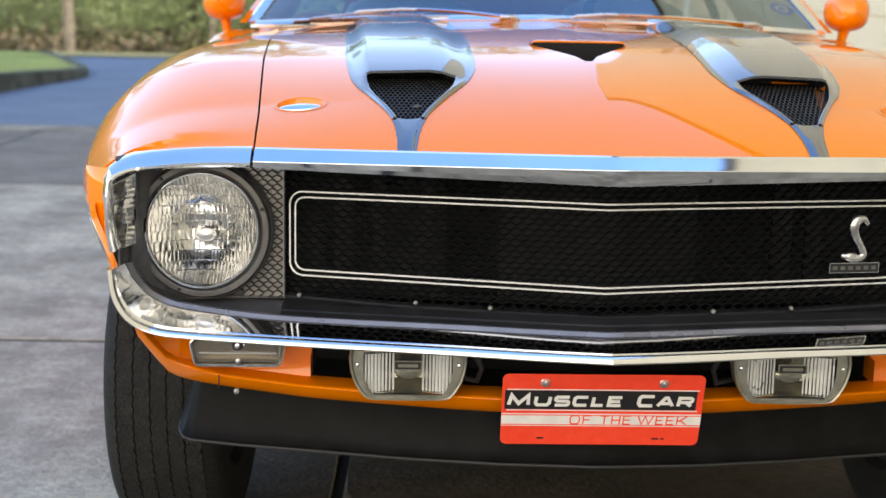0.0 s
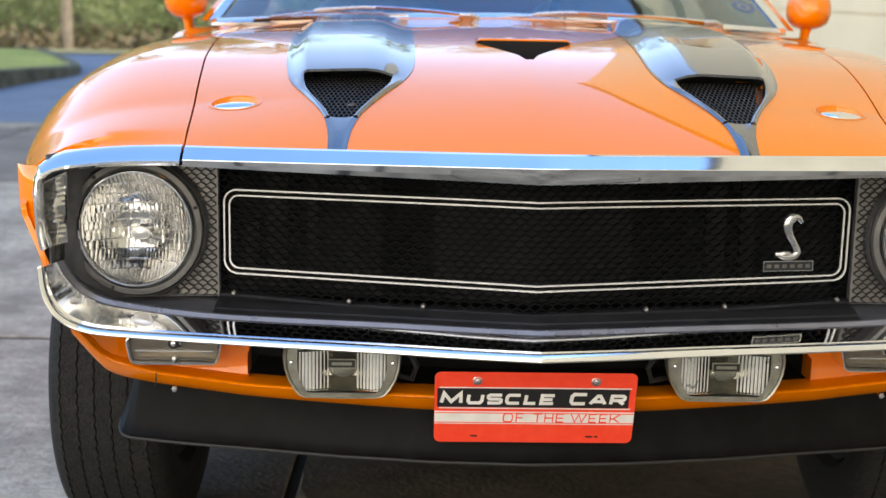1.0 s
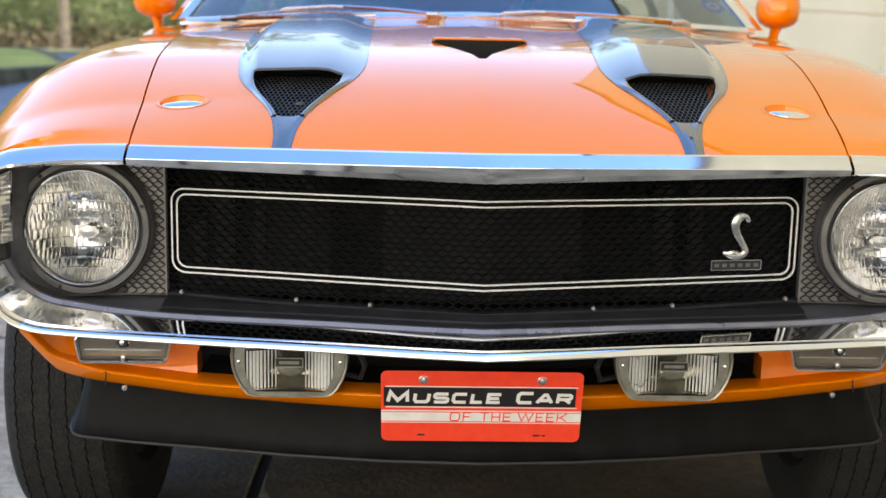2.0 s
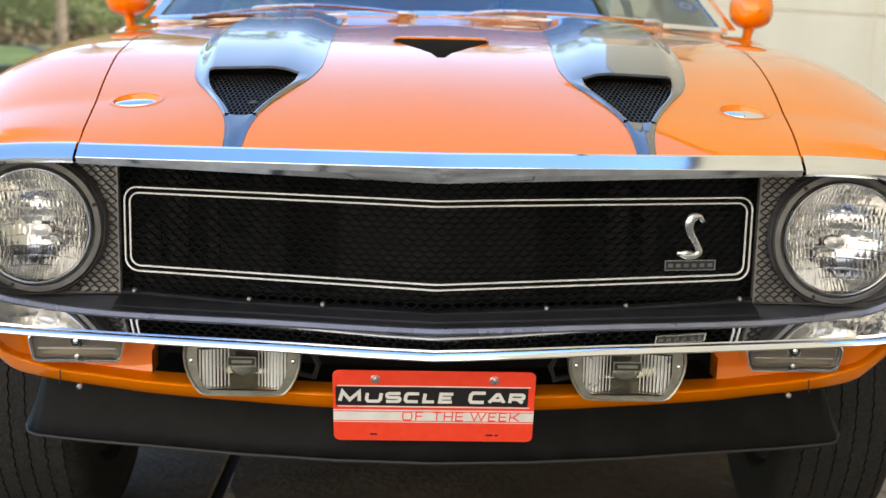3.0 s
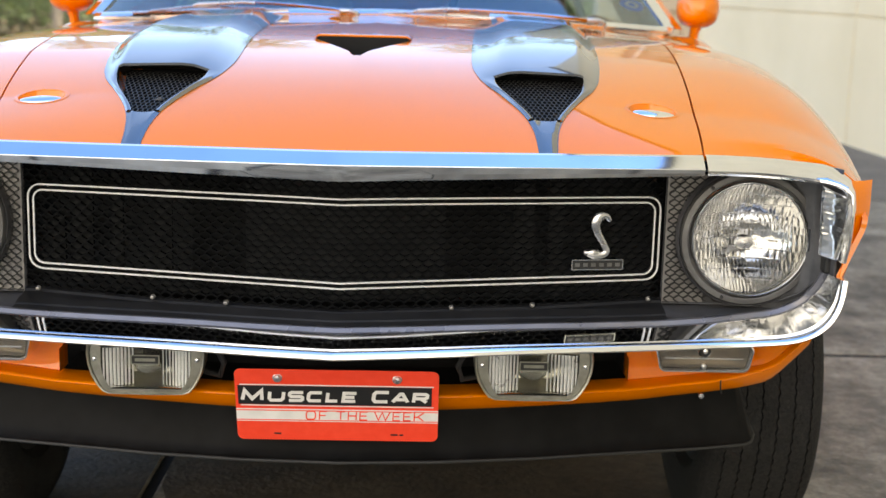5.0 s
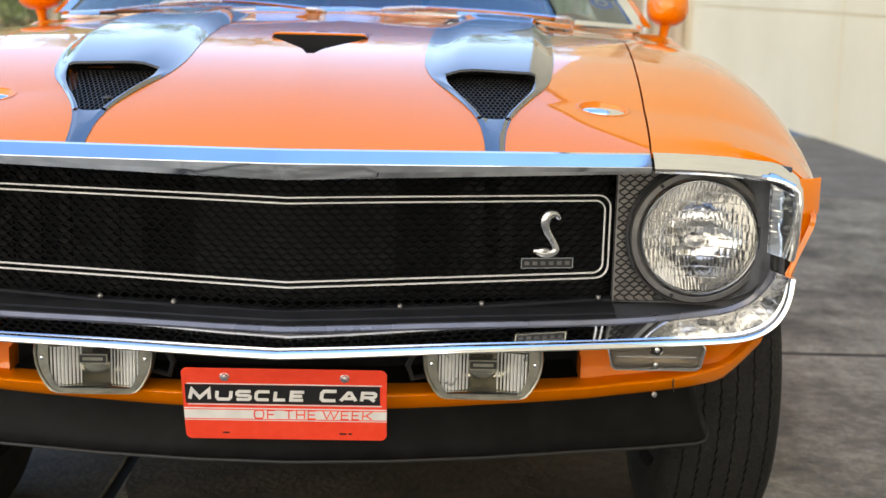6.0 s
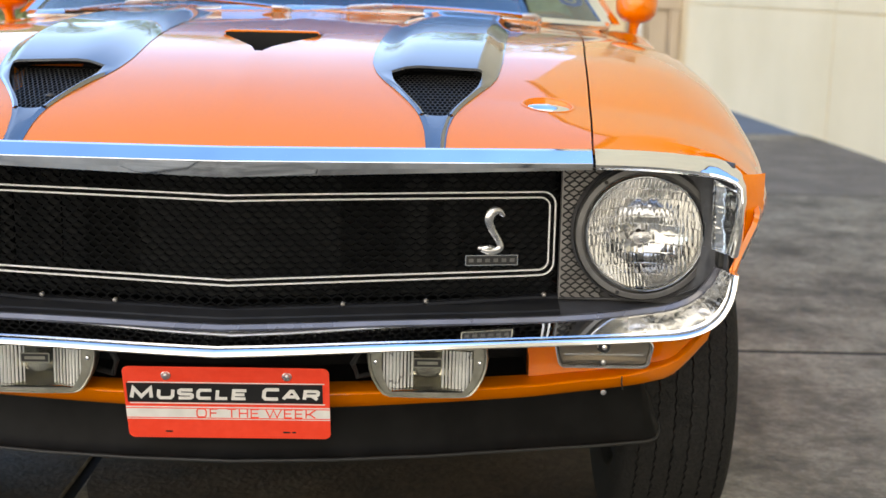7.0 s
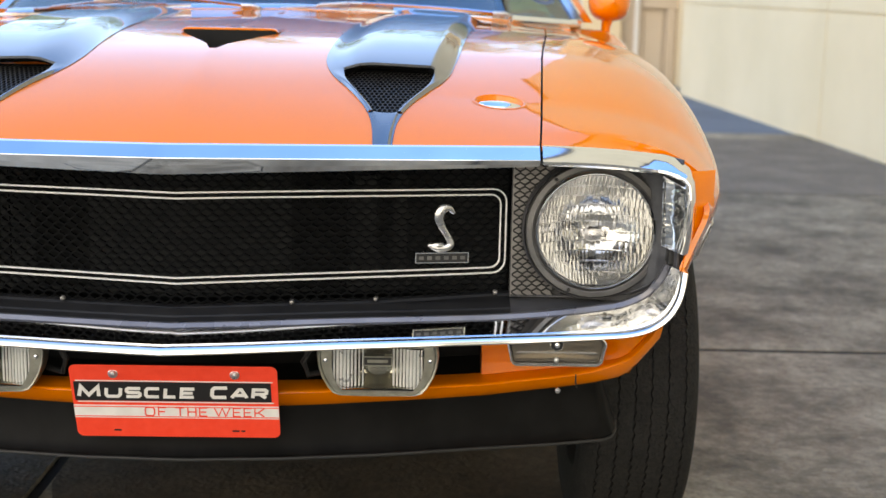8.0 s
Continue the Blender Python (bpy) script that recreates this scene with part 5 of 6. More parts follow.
# ---- chin spoiler ----
rows = []
side_x = [0.652 + 0.032 * math.sin(math.pi / 2 * k / 12) for k in range(13)]
for x in [-v for v in side_x[::-1]] + list(np.linspace(-0.645, 0.645, 61)) + side_x:
    x = float(x)
    a = abs(x)
    yt, zt = lerp(a, [0, 0.15, 0.30, 0.46, 0.60, 0.655, 0.672, 0.680, 0.684], [0.062, 0.074, 0.10, 0.15, 0.185, 0.200, 0.212, 0.232, 0.262]), lerp(a, [0, 0.45, 0.6, 0.684], [0.442, 0.437, 0.446, 0.458])
    yb = lerp(a, [0, 0.15, 0.30, 0.46, 0.57, 0.655, 0.672, 0.680, 0.684], [0.046, 0.060, 0.088, 0.130, 0.157, 0.176, 0.186, 0.206, 0.240])
    zb = lerp(a, [0, 0.10, 0.25, 0.57, 0.66], [0.353, 0.352, 0.350, 0.345, 0.347]) + 0.012 * max(0, (a - 0.652) / 0.032) ** 3
    flare = math.copysign(0.030, x) * max(0, (a - 0.60) / 0.084) ** 2
    yt, yb = yt + 0.012, yb + 0.006
    rows.append([(x - flare * (1 - k / 5), yt + (yb - yt) * k / 5 + 0.006 * math.sin(math.pi * k / 5), zt + (zb - zt) * k / 5) for k in range(5)] + [(x, yb, zb + 0.004), (x, yb - 0.004, zb + 0.002), (x, yb - 0.003, zb - 0.002), (x, yb + 0.004, zb - 0.002), (x, yb + 0.02, zb + 0.001)])
chin = part("chin_spoiler", surf(rows), MATT, car, "matt black chin spoiler with a rolled lower edge", thick=0.003, angle=45)
part("rolled_edge", tube([r[7] for r in rows], 0.0030, 8), SEAL, chin)

# ---- front plate ----
PT, PB = Vector((0, -0.013, 0.5185)), Vector((0, 0.030, 0.3945))
pu = (PT - PB).normalized()
pn = Vector((1, 0, 0)).cross(pu)
if pn.y > 0:
    pn = -pn
pm = (PT + PB) / 2
PW, PH = 0.3045, (PT - PB).length
def pw(u, v, w): return pm + Vector((u, 0, 0)) + pu * v + pn * w
plate = part("front_plate", slab(rounded(PW, PH, 0.010), lambda u, v, w: pw(u, v, -0.002 + w), 0.002), RED, car, "red show plate with black and white bands of lettering", smooth=False, bevel=0.0006)
v1 = PH / 2
part("black_band", slab(rounded(0.290, 0.0345, 0.0005, 1), lambda u, v, w: pw(u - 0.0030, v1 - 0.0465 + v, 0.0003 + w), 0.0004), PLATEBLACK, plate, smooth=False)
part("white_band", slab(rounded(0.3040, 0.0235, 0.0005, 1), lambda u, v, w: pw(u, v1 - 0.0835 + v, 0.0003 + w), 0.0004), PLATEWHITE, plate, smooth=False)
part("white_line", slab(rounded(0.290, 0.0018, 0.0004, 1), lambda u, v, w: pw(u, v1 - 0.0275 + v, 0.0004 + w), 0.0004), PLATEWHITE, plate, smooth=False)
part("white_line", slab(rounded(0.290, 0.0018, 0.0004, 1), lambda u, v, w: pw(u, v1 - 0.0655 + v, 0.0004 + w), 0.0004), PLATEWHITE, plate, smooth=False)
part("red_line", slab(rounded(0.3040, 0.0014, 0.0004, 1), lambda u, v, w: pw(u, v1 - 0.0745 + v, 0.0008 + w), 0.0004), RED, plate, smooth=False)
part("red_line", slab(rounded(0.3040, 0.0014, 0.0004, 1), lambda u, v, w: pw(u, v1 - 0.0925 + v, 0.0008 + w), 0.0004), RED, plate, smooth=False)


def ribbon(pts, t):
    """The outline of a mitred stroke of width t along an open row of points."""
    pts = [Vector((p[0], p[1])) for p in pts]
    left, right = [], []
    for k, p in enumerate(pts):
        d0 = (p - pts[k - 1]).normalized() if k else None
        d1 = (pts[k + 1] - p).normalized() if k < len(pts) - 1 else None
        d0, d1 = d0 or d1, d1 or d0
        n0, n1 = Vector((-d0.y, d0.x)), Vector((-d1.y, d1.x))
        m = (n0 + n1).normalized()
        m = m * (t / 2 / max(0.45, m.dot(n0)))
        left.append(p + m)
        right.append(p - m)
    return [(q.x, q.y) for q in left + right[::-1]]


GLYPHS = {
    "M": [[(0, 0), (0.07, 1), (0.5, 0.12), (0.93, 1), (1, 0)]],
    "U": [[(0, 1), (0, 0.25), (0.14, 0), (0.86, 0), (1, 0.25), (1, 1)]],
    "S": [[(1, 1), (0.12, 1), (0, 0.86), (0, 0.64), (0.12, 0.5), (0.88, 0.5), (1, 0.36), (1, 0.14), (0.88, 0), (0, 0)]],
    "C": [[(1, 1), (0.14, 1), (0, 0.78), (0, 0.22), (0.14, 0), (1, 0)]],
    "L": [[(0, 1), (0, 0), (1, 0)]],
    "E": [[(1, 1), (0, 1), (0, 0), (1, 0)], [(0.12, 0.5), (0.88, 0.5)]],
    "A": [[(0, 0), (0.42, 1), (0.58, 1), (1, 0)], [(0.22, 0.3), (0.78, 0.3)]],
    "R": [[(0, 0), (0, 1), (0.86, 1), (1, 0.86), (1, 0.60), (0.86, 0.45), (0.12, 0.45)], [(0.58, 0.40), (1, 0)]],
    "O": [[(0.5, 1), (0.14, 1), (0, 0.75), (0, 0.25), (0.14, 0), (0.86, 0), (1, 0.25), (1, 0.75), (0.86, 1), (0.5, 1)]],
    "F": [[(1, 1), (0, 1), (0, 0)], [(0.06, 0.5), (0.86, 0.5)]],
    "T": [[(0, 1), (1, 1)], [(0.5, 0.95), (0.5, 0)]],
    "H": [[(0, 1), (0, 0)], [(1, 1), (1, 0)], [(0.05, 0.5), (0.95, 0.5)]],
    "W": [[(0, 1), (0.27, 0), (0.5, 1), (0.73, 0), (1, 1)]],
    "K": [[(0, 1), (0, 0)], [(0.06, 0.45), (0.30, 0.45), (1, 1)], [(0.36, 0.5), (1, 0)]],
}


def letter(ch, u0, u1, v, h, t, material, shear=0.0):
    """One wide, square-cut letter between u0 and u1 on the plate, its foot at v."""
    bm = bmesh.new()
    for k, stroke in enumerate(GLYPHS[ch]):
        pts = [(u0 + t / 2 + (u1 - u0 - t) * a + shear * h * (b - 0.5), v + t / 2 + (h - t) * b) for a, b in stroke]
        slab(ribbon(pts, t), lambda u, w, d, k=k: pw(u, w, 0.0008 + 0.00006 * k + d), 0.0008, bm)
    part("lettering", bm, material, plate, smooth=False)


BASE = v1 - 0.0580
for ch, u0, u1, big in (("M", -0.1435, -0.1085, 1), ("U", -0.1035, -0.0775, 0), ("S", -0.0735, -0.0485, 0), ("C", -0.0450, -0.0205, 0), ("L", -0.0165, 0.0040, 0), ("E", 0.0075, 0.0310, 0), ("C", 0.0525, 0.0795, 1), ("A", 0.0820, 0.1095, 0), ("R", 0.1130, 0.1375, 0)):
    letter(ch, u0, u1, BASE, 0.0228 if big else 0.0200, 0.0056 if big else 0.0052, PLATEWHITE, 0.10)
for ch, u0, u1 in (("O", -0.0475, -0.0320), ("F", -0.0275, -0.0150), ("T", -0.0020, 0.0125), ("H", 0.0160, 0.0295), ("E", 0.0335, 0.0465), ("W", 0.0555, 0.0800), ("E", 0.0835, 0.0960), ("E", 0.0995, 0.1120), ("K", 0.1155, 0.1310)):
    letter(ch, u0, u1, v1 - 0.0912, 0.0168, 0.0017, RED, 0.04)
for u in (-0.088, 0.090):
    part("plate_bolt", lathe([(0.0004, -0.005), (0.004, -0.0045), (0.0055, -0.002), (0.007, -0.0015), (0.0075, 0.0)], pw(u, v1 - 0.0145, 0.0), n=14), BRUSHED, plate, "bright bolt head")
for u in (-0.091, 0.086, 0.097):
    part("slot", slab(rounded(0.011 if u < 0.09 else 0.006, 0.0028, 0.0012, 3), lambda p, q, w: pw(u + p, -v1 + 0.0125 + q, 0.0002 + w), 0.0003), PLATEBLACK, plate, smooth=False)

# ---- wheels ----
def wheel(cx, cy, side):
    R, W = 0.330, 0.250
    prof = [(0.200, -0.085), (0.215, -0.112), (0.25, -0.124), (0.285, -0.125), (0.308, -0.118), (0.321, -0.106)]
    tread = []
    x = -0.106
    grooves = [-0.088, -0.052, -0.017, 0.017, 0.052, 0.088]
    for g in grooves:
        tread += [(R - 0.0000 - 0.12 * (abs(g) - 0.0) ** 2, g - 0.0018), (R - 0.005, g - 0.0012), (R - 0.005, g + 0.0012), (R - 0.12 * abs(g) ** 2, g + 0.0018)]
    prof = prof + tread + [(r, -a) for r, a in prof[::-1]]
    n = 360
    rows = []
    for k, (r, a) in enumerate(prof):
        row = []
        a *= 0.864
        for j in range(n):
            th = 2 * math.pi * j / n
            zig = 0.0016 * math.sin(th * 90) if abs(a) < 0.087 else 0
            row.append(Vector((cx + a + zig, cy + r * math.cos(th), 0.33 + r * math.sin(th))))
        rows.append(row)
    ty = part("wheel", surf(rows, close_u=True), RUBBER, car, "broad black tyre with worn ribbed tread", angle=30)
    part("rim", lathe([(0.202, side * 0.080), (0.195, side * 0.09), (0.185, side * 0.06), (0.12, side * 0.03), (0.06, side * 0.07), (0.001, side * 0.08)], (cx, cy, 0.33), axis="x", n=48), BRUSHED, ty, "bright metal wheel rim")
    part("brake", lathe([(0.198, -side * 0.08), (0.17, -side * 0.05), (0.08, -side * 0.05), (0.001, -side * 0.06)], (cx, cy, 0.33), axis="x", n=32), BAYGREY, ty)
for side in (-1, 1):
    wheel(side * 0.755 + 0.006, 0.72, side)
    wheel(side * 0.735, 3.46, side)
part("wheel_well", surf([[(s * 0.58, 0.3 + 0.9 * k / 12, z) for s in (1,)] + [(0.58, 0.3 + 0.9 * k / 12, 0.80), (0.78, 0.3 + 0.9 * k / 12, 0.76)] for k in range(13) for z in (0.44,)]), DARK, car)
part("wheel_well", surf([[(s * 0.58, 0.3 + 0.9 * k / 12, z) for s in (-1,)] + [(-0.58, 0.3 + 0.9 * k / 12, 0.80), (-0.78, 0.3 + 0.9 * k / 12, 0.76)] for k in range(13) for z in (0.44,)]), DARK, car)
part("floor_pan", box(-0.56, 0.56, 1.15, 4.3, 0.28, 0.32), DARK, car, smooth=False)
# unseen tray, added to block light and darken the ground under the nose
part("shade_tray", box(-0.55, 0.55, 0.32, 1.14, 0.37, 0.39), DARK, car, smooth=False)
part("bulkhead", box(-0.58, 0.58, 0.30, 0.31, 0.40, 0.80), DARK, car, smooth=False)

# ---- cowl, windscreen, cabin ----
def ws_base(x):
    a = abs(x)
    return Vector((x, lerp(a, [0, 0.3, 0.55, 0.70, 0.735], [1.43, 1.435, 1.455, 1.50, 1.53]), lerp(a, [0, 0.4, 0.70, 0.735], [1.012, 1.004, 0.985, 0.985])))
def ws_top(x):
    return Vector((x * 0.80, 2.02 + 0.10 * (abs(x) / 0.735) ** 2, 1.290 - 0.03 * (abs(x) / 0.735) ** 2))
wx = np.linspace(-0.735, 0.735, 41)
cowl_rows = []
for x in np.linspace(-0.70, 0.70, 41):
    x = float(x)
    yb = cowl_y(x)
    hx = min(abs(x), 0.636)
    b = ws_base(x)
    cowl_rows.append([(x, yb + 0.004, hood_z(hx, yb) - 0.03), (x, yb + 0.004, hood_z(hx, yb) - 0.004), (x, yb + 0.02, hood_z(hx, yb) - 0.002), (x, b.y - 0.01, b.z - 0.008)])
part("cowl", surf(cowl_rows), ORANGE, car, "orange cowl panel below the windscreen")
rows = [[ws_base(float(x)).lerp(ws_top(float(x)), v) + Vector((0, -0.04 * math.sin(math.pi * v), 0)) for x in wx] for v in np.linspace(0, 1, 12)]
screen = part("windscreen", surf(rows), WINDOW, car, "large curved clear windscreen", thick=0.005)
screen.visible_shadow = False
frame_rows = []
for x in wx:
    b = ws_base(float(x))
    frame_rows.append([b + Vector((0, -0.016, -0.010)), b + Vector((0, -0.018, -0.002)), b + Vector((0, -0.008, 0.007)), b + Vector((0, 0.006, 0.009))])
part("screen_moulding", surf(frame_rows), CHROME, screen, "chrome windscreen moulding")
for side in (-1, 1):
    b0, t0 = ws_base(side * 0.735), ws_top(side * 0.735)
    out = Vector((side, 0.25, 0)).normalized()
    rows = []
    for v in np.linspace(0, 1, 10):
        c = b0.lerp(t0, float(v)) + Vector((0, -0.04 * math.sin(math.pi * v), 0))
        rows.append([c - out * 0.022 + Vector((0, 0.004, 0)), c - out * 0.018 + Vector((0, -0.012, 0.004)), c + out * 0.006 + Vector((0, -0.014, 0.004)), c + out * 0.014 + Vector((0, 0.0, 0.002))])
    part("pillar_moulding", surf(rows), CHROME, screen, "chrome pillar moulding")
    rows = []
    for v in np.linspace(0, 1, 10):
        c = b0.lerp(t0, float(v)) + Vector((0, -0.04 * math.sin(math.pi * v), 0))
        rows.append([c + out * 0.014 + Vector((0, 0.0, 0.002)), c + out * 0.035 + Vector((0, 0.02, 0)), c + out * 0.035 + Vector((0, 0.07, 0)), c - out * 0.01 + Vector((0, 0.07, 0))])
    part("pillar", surf(rows), ORANGE, car, "orange windscreen pillar")

# rest of the shell: scuttle sides, doors, quarters, deck, roof
def shell(y0, y1, side, n=24):
    rows = []
    for k in range(n + 1):
        y = y0 + (y1 - y0) * k / n
        zt = lerp(y, [1.5, 2.7, 3.3, 4.6], [0.955, 0.965, 0.985, 0.95])
        xt = lerp(y, [1.5, 1.7, 2.7, 3.4, 4.6], [0.74, 0.76, 0.77, 0.74, 0.66])
        w = half_width(y)
        row = [Vector((side * (xt + (w - xt) * math.sin(math.pi / 2 * j / 8)), y, belt_z(y) + (zt - belt_z(y)) * math.cos(math.pi / 2 * j / 8) ** 0.8)) for j in range(9)]
        row += [flank(y, j / 12, side) for j in range(1, 13)]
        rows.append(row)
    return surf(rows)
for side in (-1, 1):
    part("door", shell(1.60, 2.75, side), ORANGE, car, "orange door", thick=0.01)
    part("rear_quarter", shell(2.756, 4.6, side, 40), ORANGE, car, "orange rear quarter panel", thick=0.01)
    rows = []
    for y in np.linspace(1.40, 1.596, 8):
        y = float(y)
        xi = lerp(y, [1.40, 1.53, 1.6], [0.640, 0.735, 0.745])
        zi = lerp(y, [1.40, 1.53, 1.6], [0.962, 0.972, 0.965])
        w = half_width(y)
        rows.append([Vector((side * (xi + (w - xi) * (math.sin(math.pi / 2 * j / 10))), y, belt_z(y) + (zi - belt_z(y)) * (1 - math.sin(math.pi / 2 * j / 10) ** 3.2) ** 0.62)) for j in range(11)])
    part("scuttle_side", surf(rows), ORANGE, car, thick=0.006)
    part("side_glass", surf([[Vector((side * (0.75 + (0.60 - 0.75) * v), lerp(v, [0, 1], [1.62 + 0.9 * u, 2.1 + 0.6 * u]), lerp(v, [0, 1], [0.965, 1.265]))) for u in np.linspace(0, 1, 6)] for v in (0, 0.5, 1)]), WINDOW, car, thick=0.004).visible_shadow = False
rows = []
for y, z, w in ((2.02, 1.292, 0.59), (2.2, 1.315, 0.60), (2.6, 1.32, 0.60), (2.95, 1.29, 0.59), (3.3, 1.18, 0.62), (3.7, 1.03, 0.66), (3.9, 0.99, 0.68), (4.6, 0.95, 0.66), (4.66, 0.80, 0.66), (4.62, 0.4, 0.66)):
    rows.append([(w * u, y + (0.10 * u * u if y < 2.1 else 0), z - 0.03 * u * u) for u in np.linspace(-1, 1, 15)])
part("roof_and_deck", surf(rows), ORANGE, car, "orange roof and fastback deck", thick=0.01)

# wipers: a flat tapered arm from the rounded hub, carrying a slim blade
for hub, bend, joint, b0, b1 in (((-0.077, 1.395, 1.012), (-0.344, 1.405, 1.030), (-0.453, 1.412, 1.021), (-0.616, 1.420, 0.996), (-0.235, 1.424, 1.014)), ((0.537, 1.440, 1.004), (0.155, 1.412, 1.026), (0.085, 1.412, 1.020), (-0.045, 1.420, 1.007), (0.262, 1.424, 1.016))):
    hub, bend, joint, b0, b1 = Vector(hub), Vector(bend), Vector(joint), Vector(b0), Vector(b1)
    rows = []
    for k in range(13):
        t = k / 12
        c = hub.lerp(bend, t) + Vector((0, 0, 0.004 * math.sin(math.pi * t)))
        h = 0.0055 - 0.0028 * t
        rows.append([c + Vector((0, 0.004, -h)), c + Vector((0, -0.003, -h)), c + Vector((0, -0.005, h * 0.4)), c + Vector((0, -0.002, h)), c + Vector((0, 0.004, h))])
    wp = part("wiper", surf(rows, close_u=True), CHROME, car, "bright metal wiper arm and slim blade")
    part("hub", tube([hub + Vector((0.014, 0.002, -0.016)), hub + Vector((0.012, 0, -0.003)), hub + Vector((0.0, -0.001, 0.002)), hub + Vector((-0.03, -0.001, 0.0025))], 0.0068, 10), BRUSHED, wp)
    part("joint", tube([bend + Vector((0.03, -0.003, -0.002)), bend + Vector((0, -0.004, -0.001)), joint, joint + Vector((-0.012, 0, -0.004))], 0.0040, 8), BRUSHED, wp)
    part("bridge", tube([b0.lerp(b1, 0.1) + Vector((0, -0.003, 0.003)), joint + Vector((-0.02, 0, -0.006)), b0.lerp(b1, 0.85) + Vector((0, -0.003, 0.004))], 0.0034, 6), BRUSHED, wp)
    part("blade", tube([b0, b0.lerp(b1, 0.5) + Vector((0, 0, 0.002)), b1], 0.0032, 6), BRUSHED, wp)
    part("rubber", tube([b0 + Vector((0, 0.004, -0.005)), b0.lerp(b1, 0.5) + Vector((0, 0.004, -0.003)), b1 + Vector((0, 0.004, -0.005))], 0.0036, 6), SEAL, wp)

# mirrors: bullet shells on short stalks
def squarish(v):
    return math.copysign(abs(v) ** 0.8, v)
for side in (-1, 1):
    c = Vector((side * 0.818, 1.60, 1.040))
    rows = []
    for t, r in ((-0.075, 0.002), (-0.070, 0.022), (-0.055, 0.038), (-0.03, 0.049), (0.0, 0.054), (0.03, 0.056), (0.045, 0.055), (0.047, 0.05), (0.04, 0.048)):
        rows.append([c + Vector((0.96 * r * squarish(math.cos(2 * math.pi * k / 28)), t, 0.93 * r * squarish(math.sin(2 * math.pi * k / 28)))) for k in range(28)])
    mi = part("door_mirror", surf(rows, close_u=True), ORANGE, car, "orange bullet-shaped door mirror", angle=50)
    part("mirror_glass", lathe([(0.0005, 0.041), (0.048, 0.041)], c, n=28), CHROME, mi)
    part("stalk", surf([[c + Vector((dx - side * 0.004, dy, z)) + Vector((w * math.cos(2 * math.pi * k / 14), 1.6 * w * math.sin(2 * math.pi * k / 14), 0)) for k in range(14)] for dx, dy, z, w in ((0, 0.01, -0.045, 0.016), (-side * 0.004, 0.012, -0.065, 0.012), (-side * 0.006, 0.014, -0.085, 0.013), (-side * 0.008, 0.014, -0.098, 0.024), (-side * 0.01, 0.014, -0.112, 0.034))], close_u=True), ORANGE, mi)

# cabin
part("dashboard", surf([[(x, y, z) for x in np.linspace(-0.68, 0.68, 9)] for y, z in ((1.44, 0.985), (1.60, 0.985), (1.78, 0.975), (1.82, 0.94), (1.80, 0.70))]), DASH, car, "black padded dashboard")
sw = bmesh.new()
cw, aw = Vector((0.36, 1.98, 0.985)), radians(28)
ring = [cw + Vector((0.19 * math.cos(a), -0.19 * math.sin(a) * math.sin(aw) * -1, 0.19 * math.sin(a) * math.cos(aw))) for a in [2 * math.pi * k / 40 for k in range(41)]]
whl = part("steering_wheel", tube(ring, 0.013, 8, sw, caps=False), DASH, car, "black steering wheel")
part("column", tube([cw, cw + Vector((0, -0.18, -0.06))], 0.03, 12), DASH, whl)
for a in (0, 180, 270):
    part("spoke", tube([cw, cw + Vector((0.185 * math.cos(radians(a)), 0.185 * math.sin(radians(a)) * math.sin(aw), 0.185 * math.sin(radians(a)) * math.cos(aw)))], 0.008, 6), BRUSHED, whl)
for side in (-1, 1):
    cx = side * 0.36
    rows = []
    for z, w, y in ((0.45, 0.24, 2.45), (0.70, 0.25, 2.52), (0.90, 0.24, 2.57), (1.02, 0.20, 2.60), (1.06, 0.13, 2.61), (1.13, 0.14, 2.63), (1.19, 0.12, 2.65), (1.20, 0.02, 2.65)):
        rows.append([(cx + w * math.cos(2 * math.pi * k / 20), y + 0.06 * math.sin(2 * math.pi * k / 20), z) for k in range(20)])
    seat = part("seat", surf(rows, close_u=True), CREAM, car, "cream vinyl bucket seat with headrest")
    part("cushion", surf([[(cx + 0.25 * u, y, z - 0.02 * u * u) for u in np.linspace(-1, 1, 9)] for y, z in ((2.0, 0.42), (1.98, 0.52), (2.1, 0.55), (2.45, 0.53))]), CREAM, seat, thick=0.05)
part("rear_bench", surf([[(x, y, z) for x in np.linspace(-0.6, 0.6, 9)] for y, z in ((2.95, 0.5), (3.05, 0.9), (3.12, 0.95), (3.3, 0.94))]), CREAM, car, "cream rear bench")
st = ws_base(0.665).lerp(ws_top(0.665), 0.20) + Vector((0, -0.016, 0))
tx = (ws_base(0.69).lerp(ws_top(0.69), 0.2) - ws_base(0.64).lerp(ws_top(0.64), 0.2)).normalized()
tv = (ws_top(0.665) - ws_base(0.665)).normalized()
tn = tx.cross(tv)
if tn.y < 0:
    tn = -tn
def stk(r): return [st + tx * r * math.cos(2 * math.pi * k / 28) + tv * r * math.sin(2 * math.pi * k / 28) for k in range(28)]
part("screen_sticker", surf([stk(0.0005), stk(0.033)], close_u=True), BLUESTICK, screen, "round blue and white sticker", thick=0.0006)
part("sticker_motif", surf([[p - tn * 0.002 for p in stk(r)] for r in (0.010, 0.019)], close_u=True), PLATEWHITE, screen)

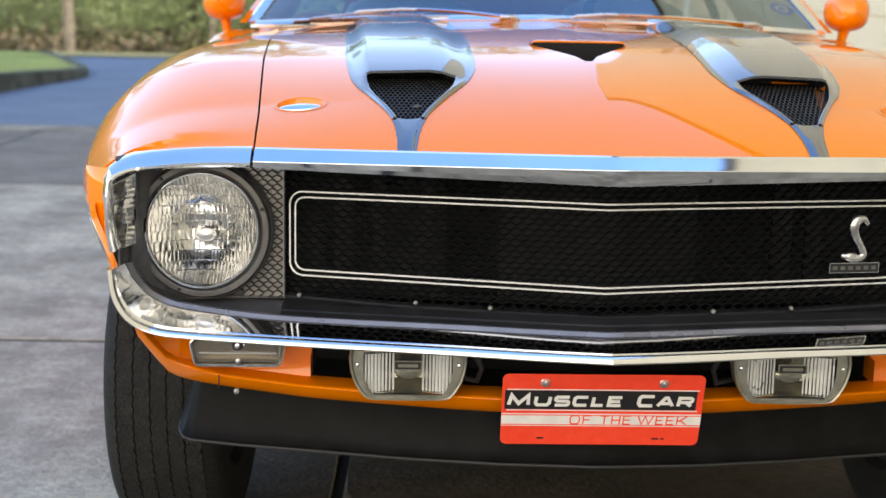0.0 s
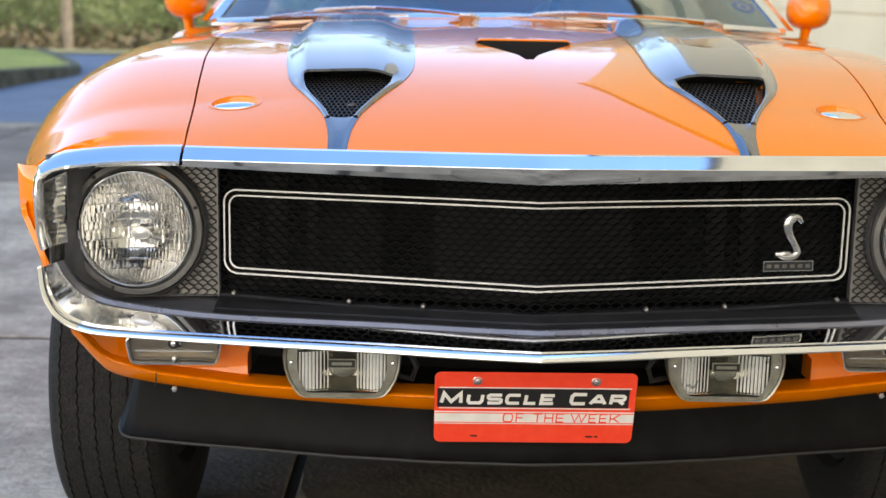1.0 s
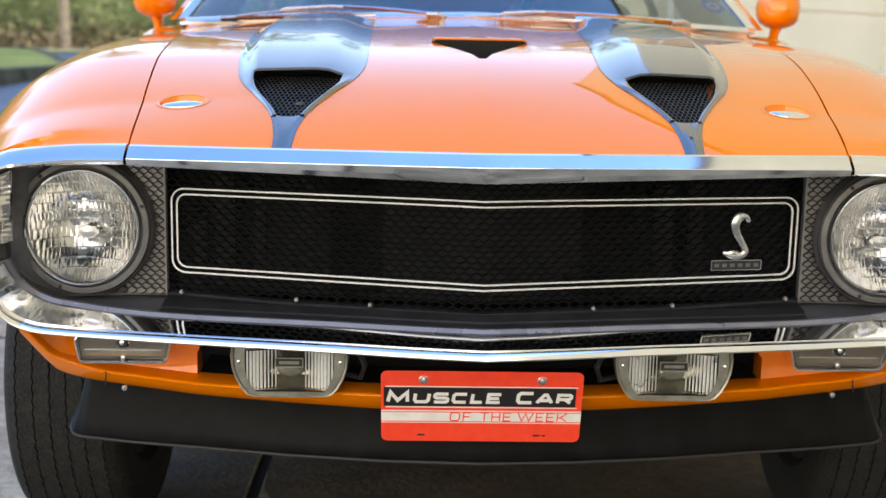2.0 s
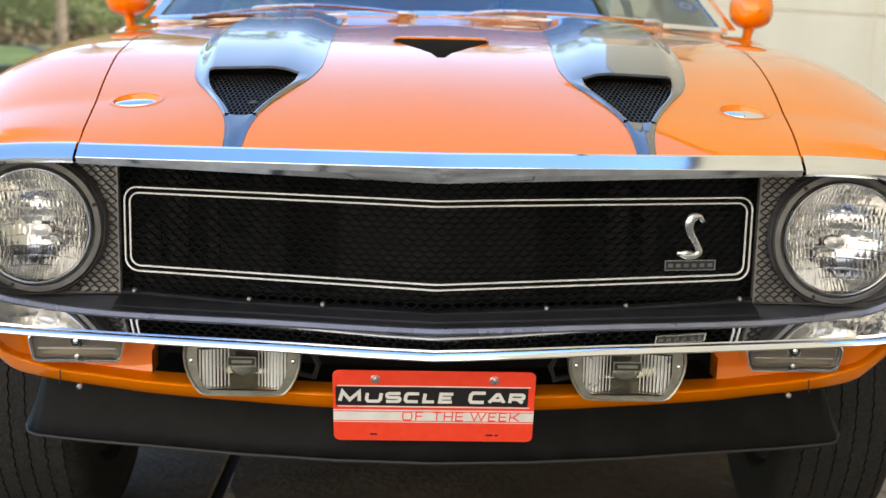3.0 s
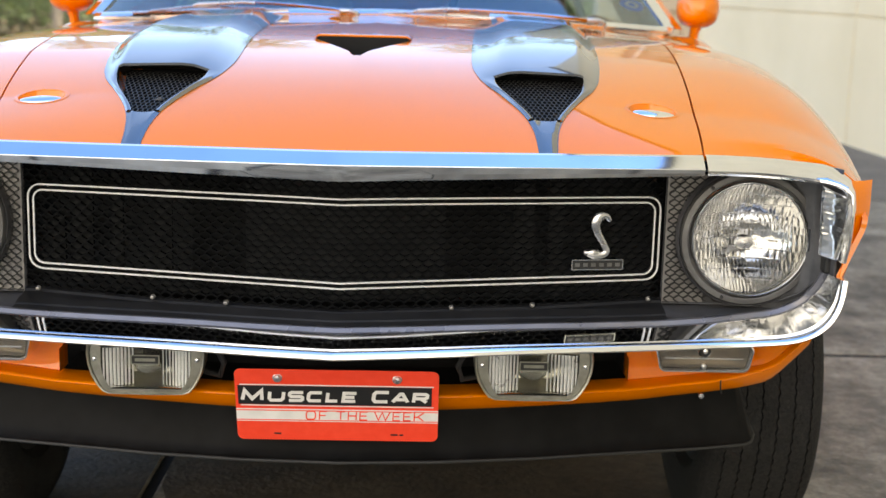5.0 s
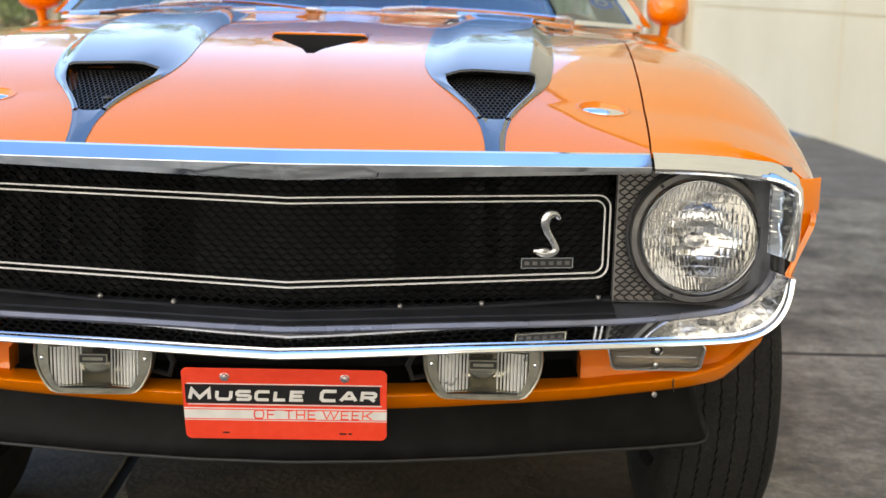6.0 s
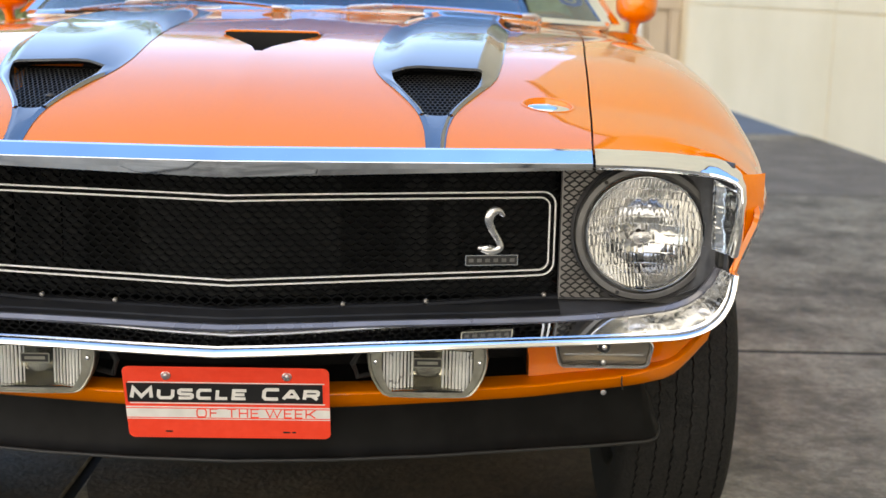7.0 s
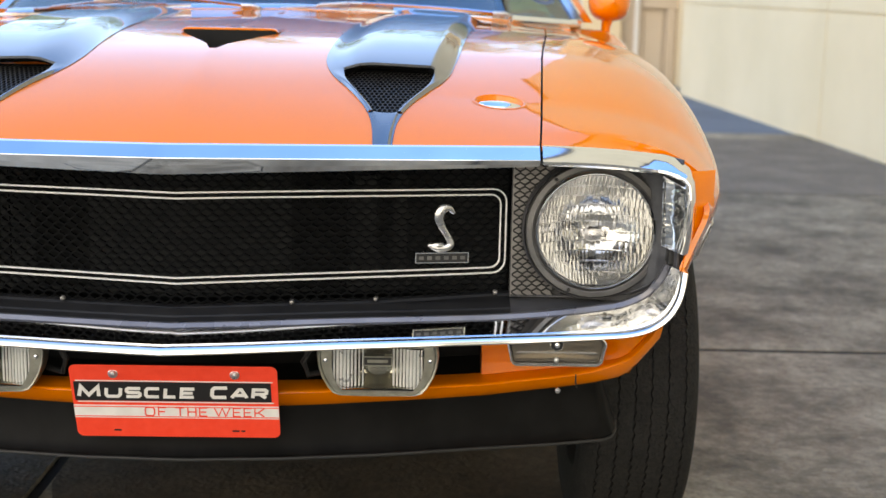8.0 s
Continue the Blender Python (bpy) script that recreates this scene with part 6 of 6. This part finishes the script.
# ---- the wood ----
rnd = random.Random(5)
def tree_parts(h, crown_w, seed, lean=0.0, low=0.25):
    r = random.Random(seed)
    tr = bmesh.new()
    top = Vector((lean * h, r.uniform(-0.3, 0.3), h * 0.93))
    pts = [Vector((0, 0, -0.4)), Vector((0.05, 0, h * 0.3)), Vector((lean * h * 0.5, 0.1, h * 0.6)), top]
    tube(pts, 0.013 * h, 8, tr, r_end=0.003 * h)
    tips = []
    for k in range(16):
        z = h * r.uniform(low, 0.92)
        a = r.uniform(0, 2 * math.pi)
        l = crown_w * r.uniform(0.35, 1.0) * (1.15 - 0.75 * z / h)
        b = Vector((lean * z * 0.7, 0, z))
        e = b + Vector((l * math.cos(a), l * math.sin(a), r.uniform(0.0, 0.25) * h * 0.4))
        tube([b, b.lerp(e, 0.5) + Vector((0, 0, -0.08)), e], 0.006 * h, 5, tr, r_end=0.001 * h)
        tips += [b.lerp(e, r.uniform(0.45, 1.05)) for _ in range(3)]
    return tr, tips, r
def leaves_bm(tips, r, n, size, spread):
    vs, fs = [], []
    for t in tips:
        for _ in range(n):
            c = t + Vector((r.gauss(0, spread), r.gauss(0, spread), r.gauss(0, spread * 0.75)))
            a = Vector((r.uniform(-1, 1), r.uniform(-1, 1), r.uniform(-0.6, 0.6))).normalized() * size * r.uniform(0.6, 1.4)
            b = a.cross(Vector((r.uniform(-1, 1), r.uniform(-1, 1), r.uniform(-1, 1)))).normalized() * size * 0.5
            k = len(vs)
            vs += [c - a, c + b, c + a, c - b]
            fs.append((k, k + 1, k + 2, k + 3))
    me = bpy.data.meshes.new("crown")
    me.from_pydata([tuple(v) for v in vs], [], fs)
    me.materials.append(LEAF)
    return me
def make_tree(h, cw, seed, n, size, low, bark=None):
    tr, tips, r = tree_parts(h, cw, seed, r_lean := random.Random(seed).uniform(-0.03, 0.03), low)
    th = thing("tree", "tall woodland tree with grey-green spring foliage", "tree", "trees of the wood")
    part("trunk", tr, bark or BARK, th, skew=False)
    cr = new("crown", leaves_bm(tips, r, n, size, 0.11 * h ** 0.75))
    cr.parent = th
    return th
models = [make_tree(11, 3.2, 11, 80, 0.11, 0.12), make_tree(14, 3.6, 12, 80, 0.12, 0.15), make_tree(9, 2.8, 13, 80, 0.10, 0.06), make_tree(12, 2.6, 14, 70, 0.11, 0.25)]
slim = [make_tree(15, 2.4, 21, 26, 0.16, 0.55, PALEBARK), make_tree(13, 2.0, 22, 26, 0.15, 0.5, PALEBARK)]
spots = [(rnd.uniform(-70, 28), 46 + rnd.uniform(0, 22)) for _ in range(120)]
for k, (x, y) in enumerate(spots):
    m = models[k % 4]
    tall = 1.2 if x < -26 else 0.85 if x < -15 else 1.0
    M = Matrix.Translation((x, y, ground_z(x, y))) @ Matrix.Rotation(rnd.uniform(0, 6.28), 4, 'Z') @ Matrix.Scale(tall * rnd.uniform(0.8, 1.12), 4)
    if k < 4:
        m.matrix_basis = M
    else:
        copy_thing(m, M)
for k in range(14):
    x, y = -34 + 3.6 * k + rnd.uniform(-0.8, 0.8), 42.5 + rnd.uniform(0, 3)
    M = Matrix.Translation((x, y, ground_z(x, y))) @ Matrix.Rotation(rnd.uniform(0, 6.28), 4, 'Z')
    if k < 2:
        slim[k].matrix_basis = M
    else:
        copy_thing(slim[k % 2], M)
# undergrowth at the wood's edge
ug = leaves_bm([Vector((rnd.uniform(-60, 20), 41.5 + rnd.uniform(0, 10), -1.35 + rnd.uniform(0.0, 0.45))) for _ in range(1100)], rnd, 18, 0.16, 0.4)
ug.materials[0] = DRYLEAF
tagged(new("undergrowth", ug), "low dry brown undergrowth at the wood's edge", "undergrowth", kind="stuff")
sb = leaves_bm([Vector((rnd.uniform(-60, 20), 42.8 + rnd.uniform(0, 12), -0.7 + rnd.uniform(0.0, 3.6))) for _ in range(2600)], rnd, 34, 0.10, 0.55)
tagged(new("shrubs", sb), "grey-green shrubs and saplings under the trees", "shrubs", kind="stuff")
# the depth of the wood
def far_wood():
    rows = []
    for z in (-3.0, 2.0, 7.0, 12.0):
        rows.append([(x, 74 + 2.5 * noise.noise(Vector((x * 0.11, z * 0.2, 3))), z + (2.4 * noise.noise(Vector((x * 0.19, 1, 0))) if z > 11 else 0)) for x in np.linspace(-140, 70, 160)])
    return surf(rows)
tagged(part("backdrop", far_wood(), FARWOOD, skew=False), "dim grey-green depth of the wood", "backdrop", kind="structure")
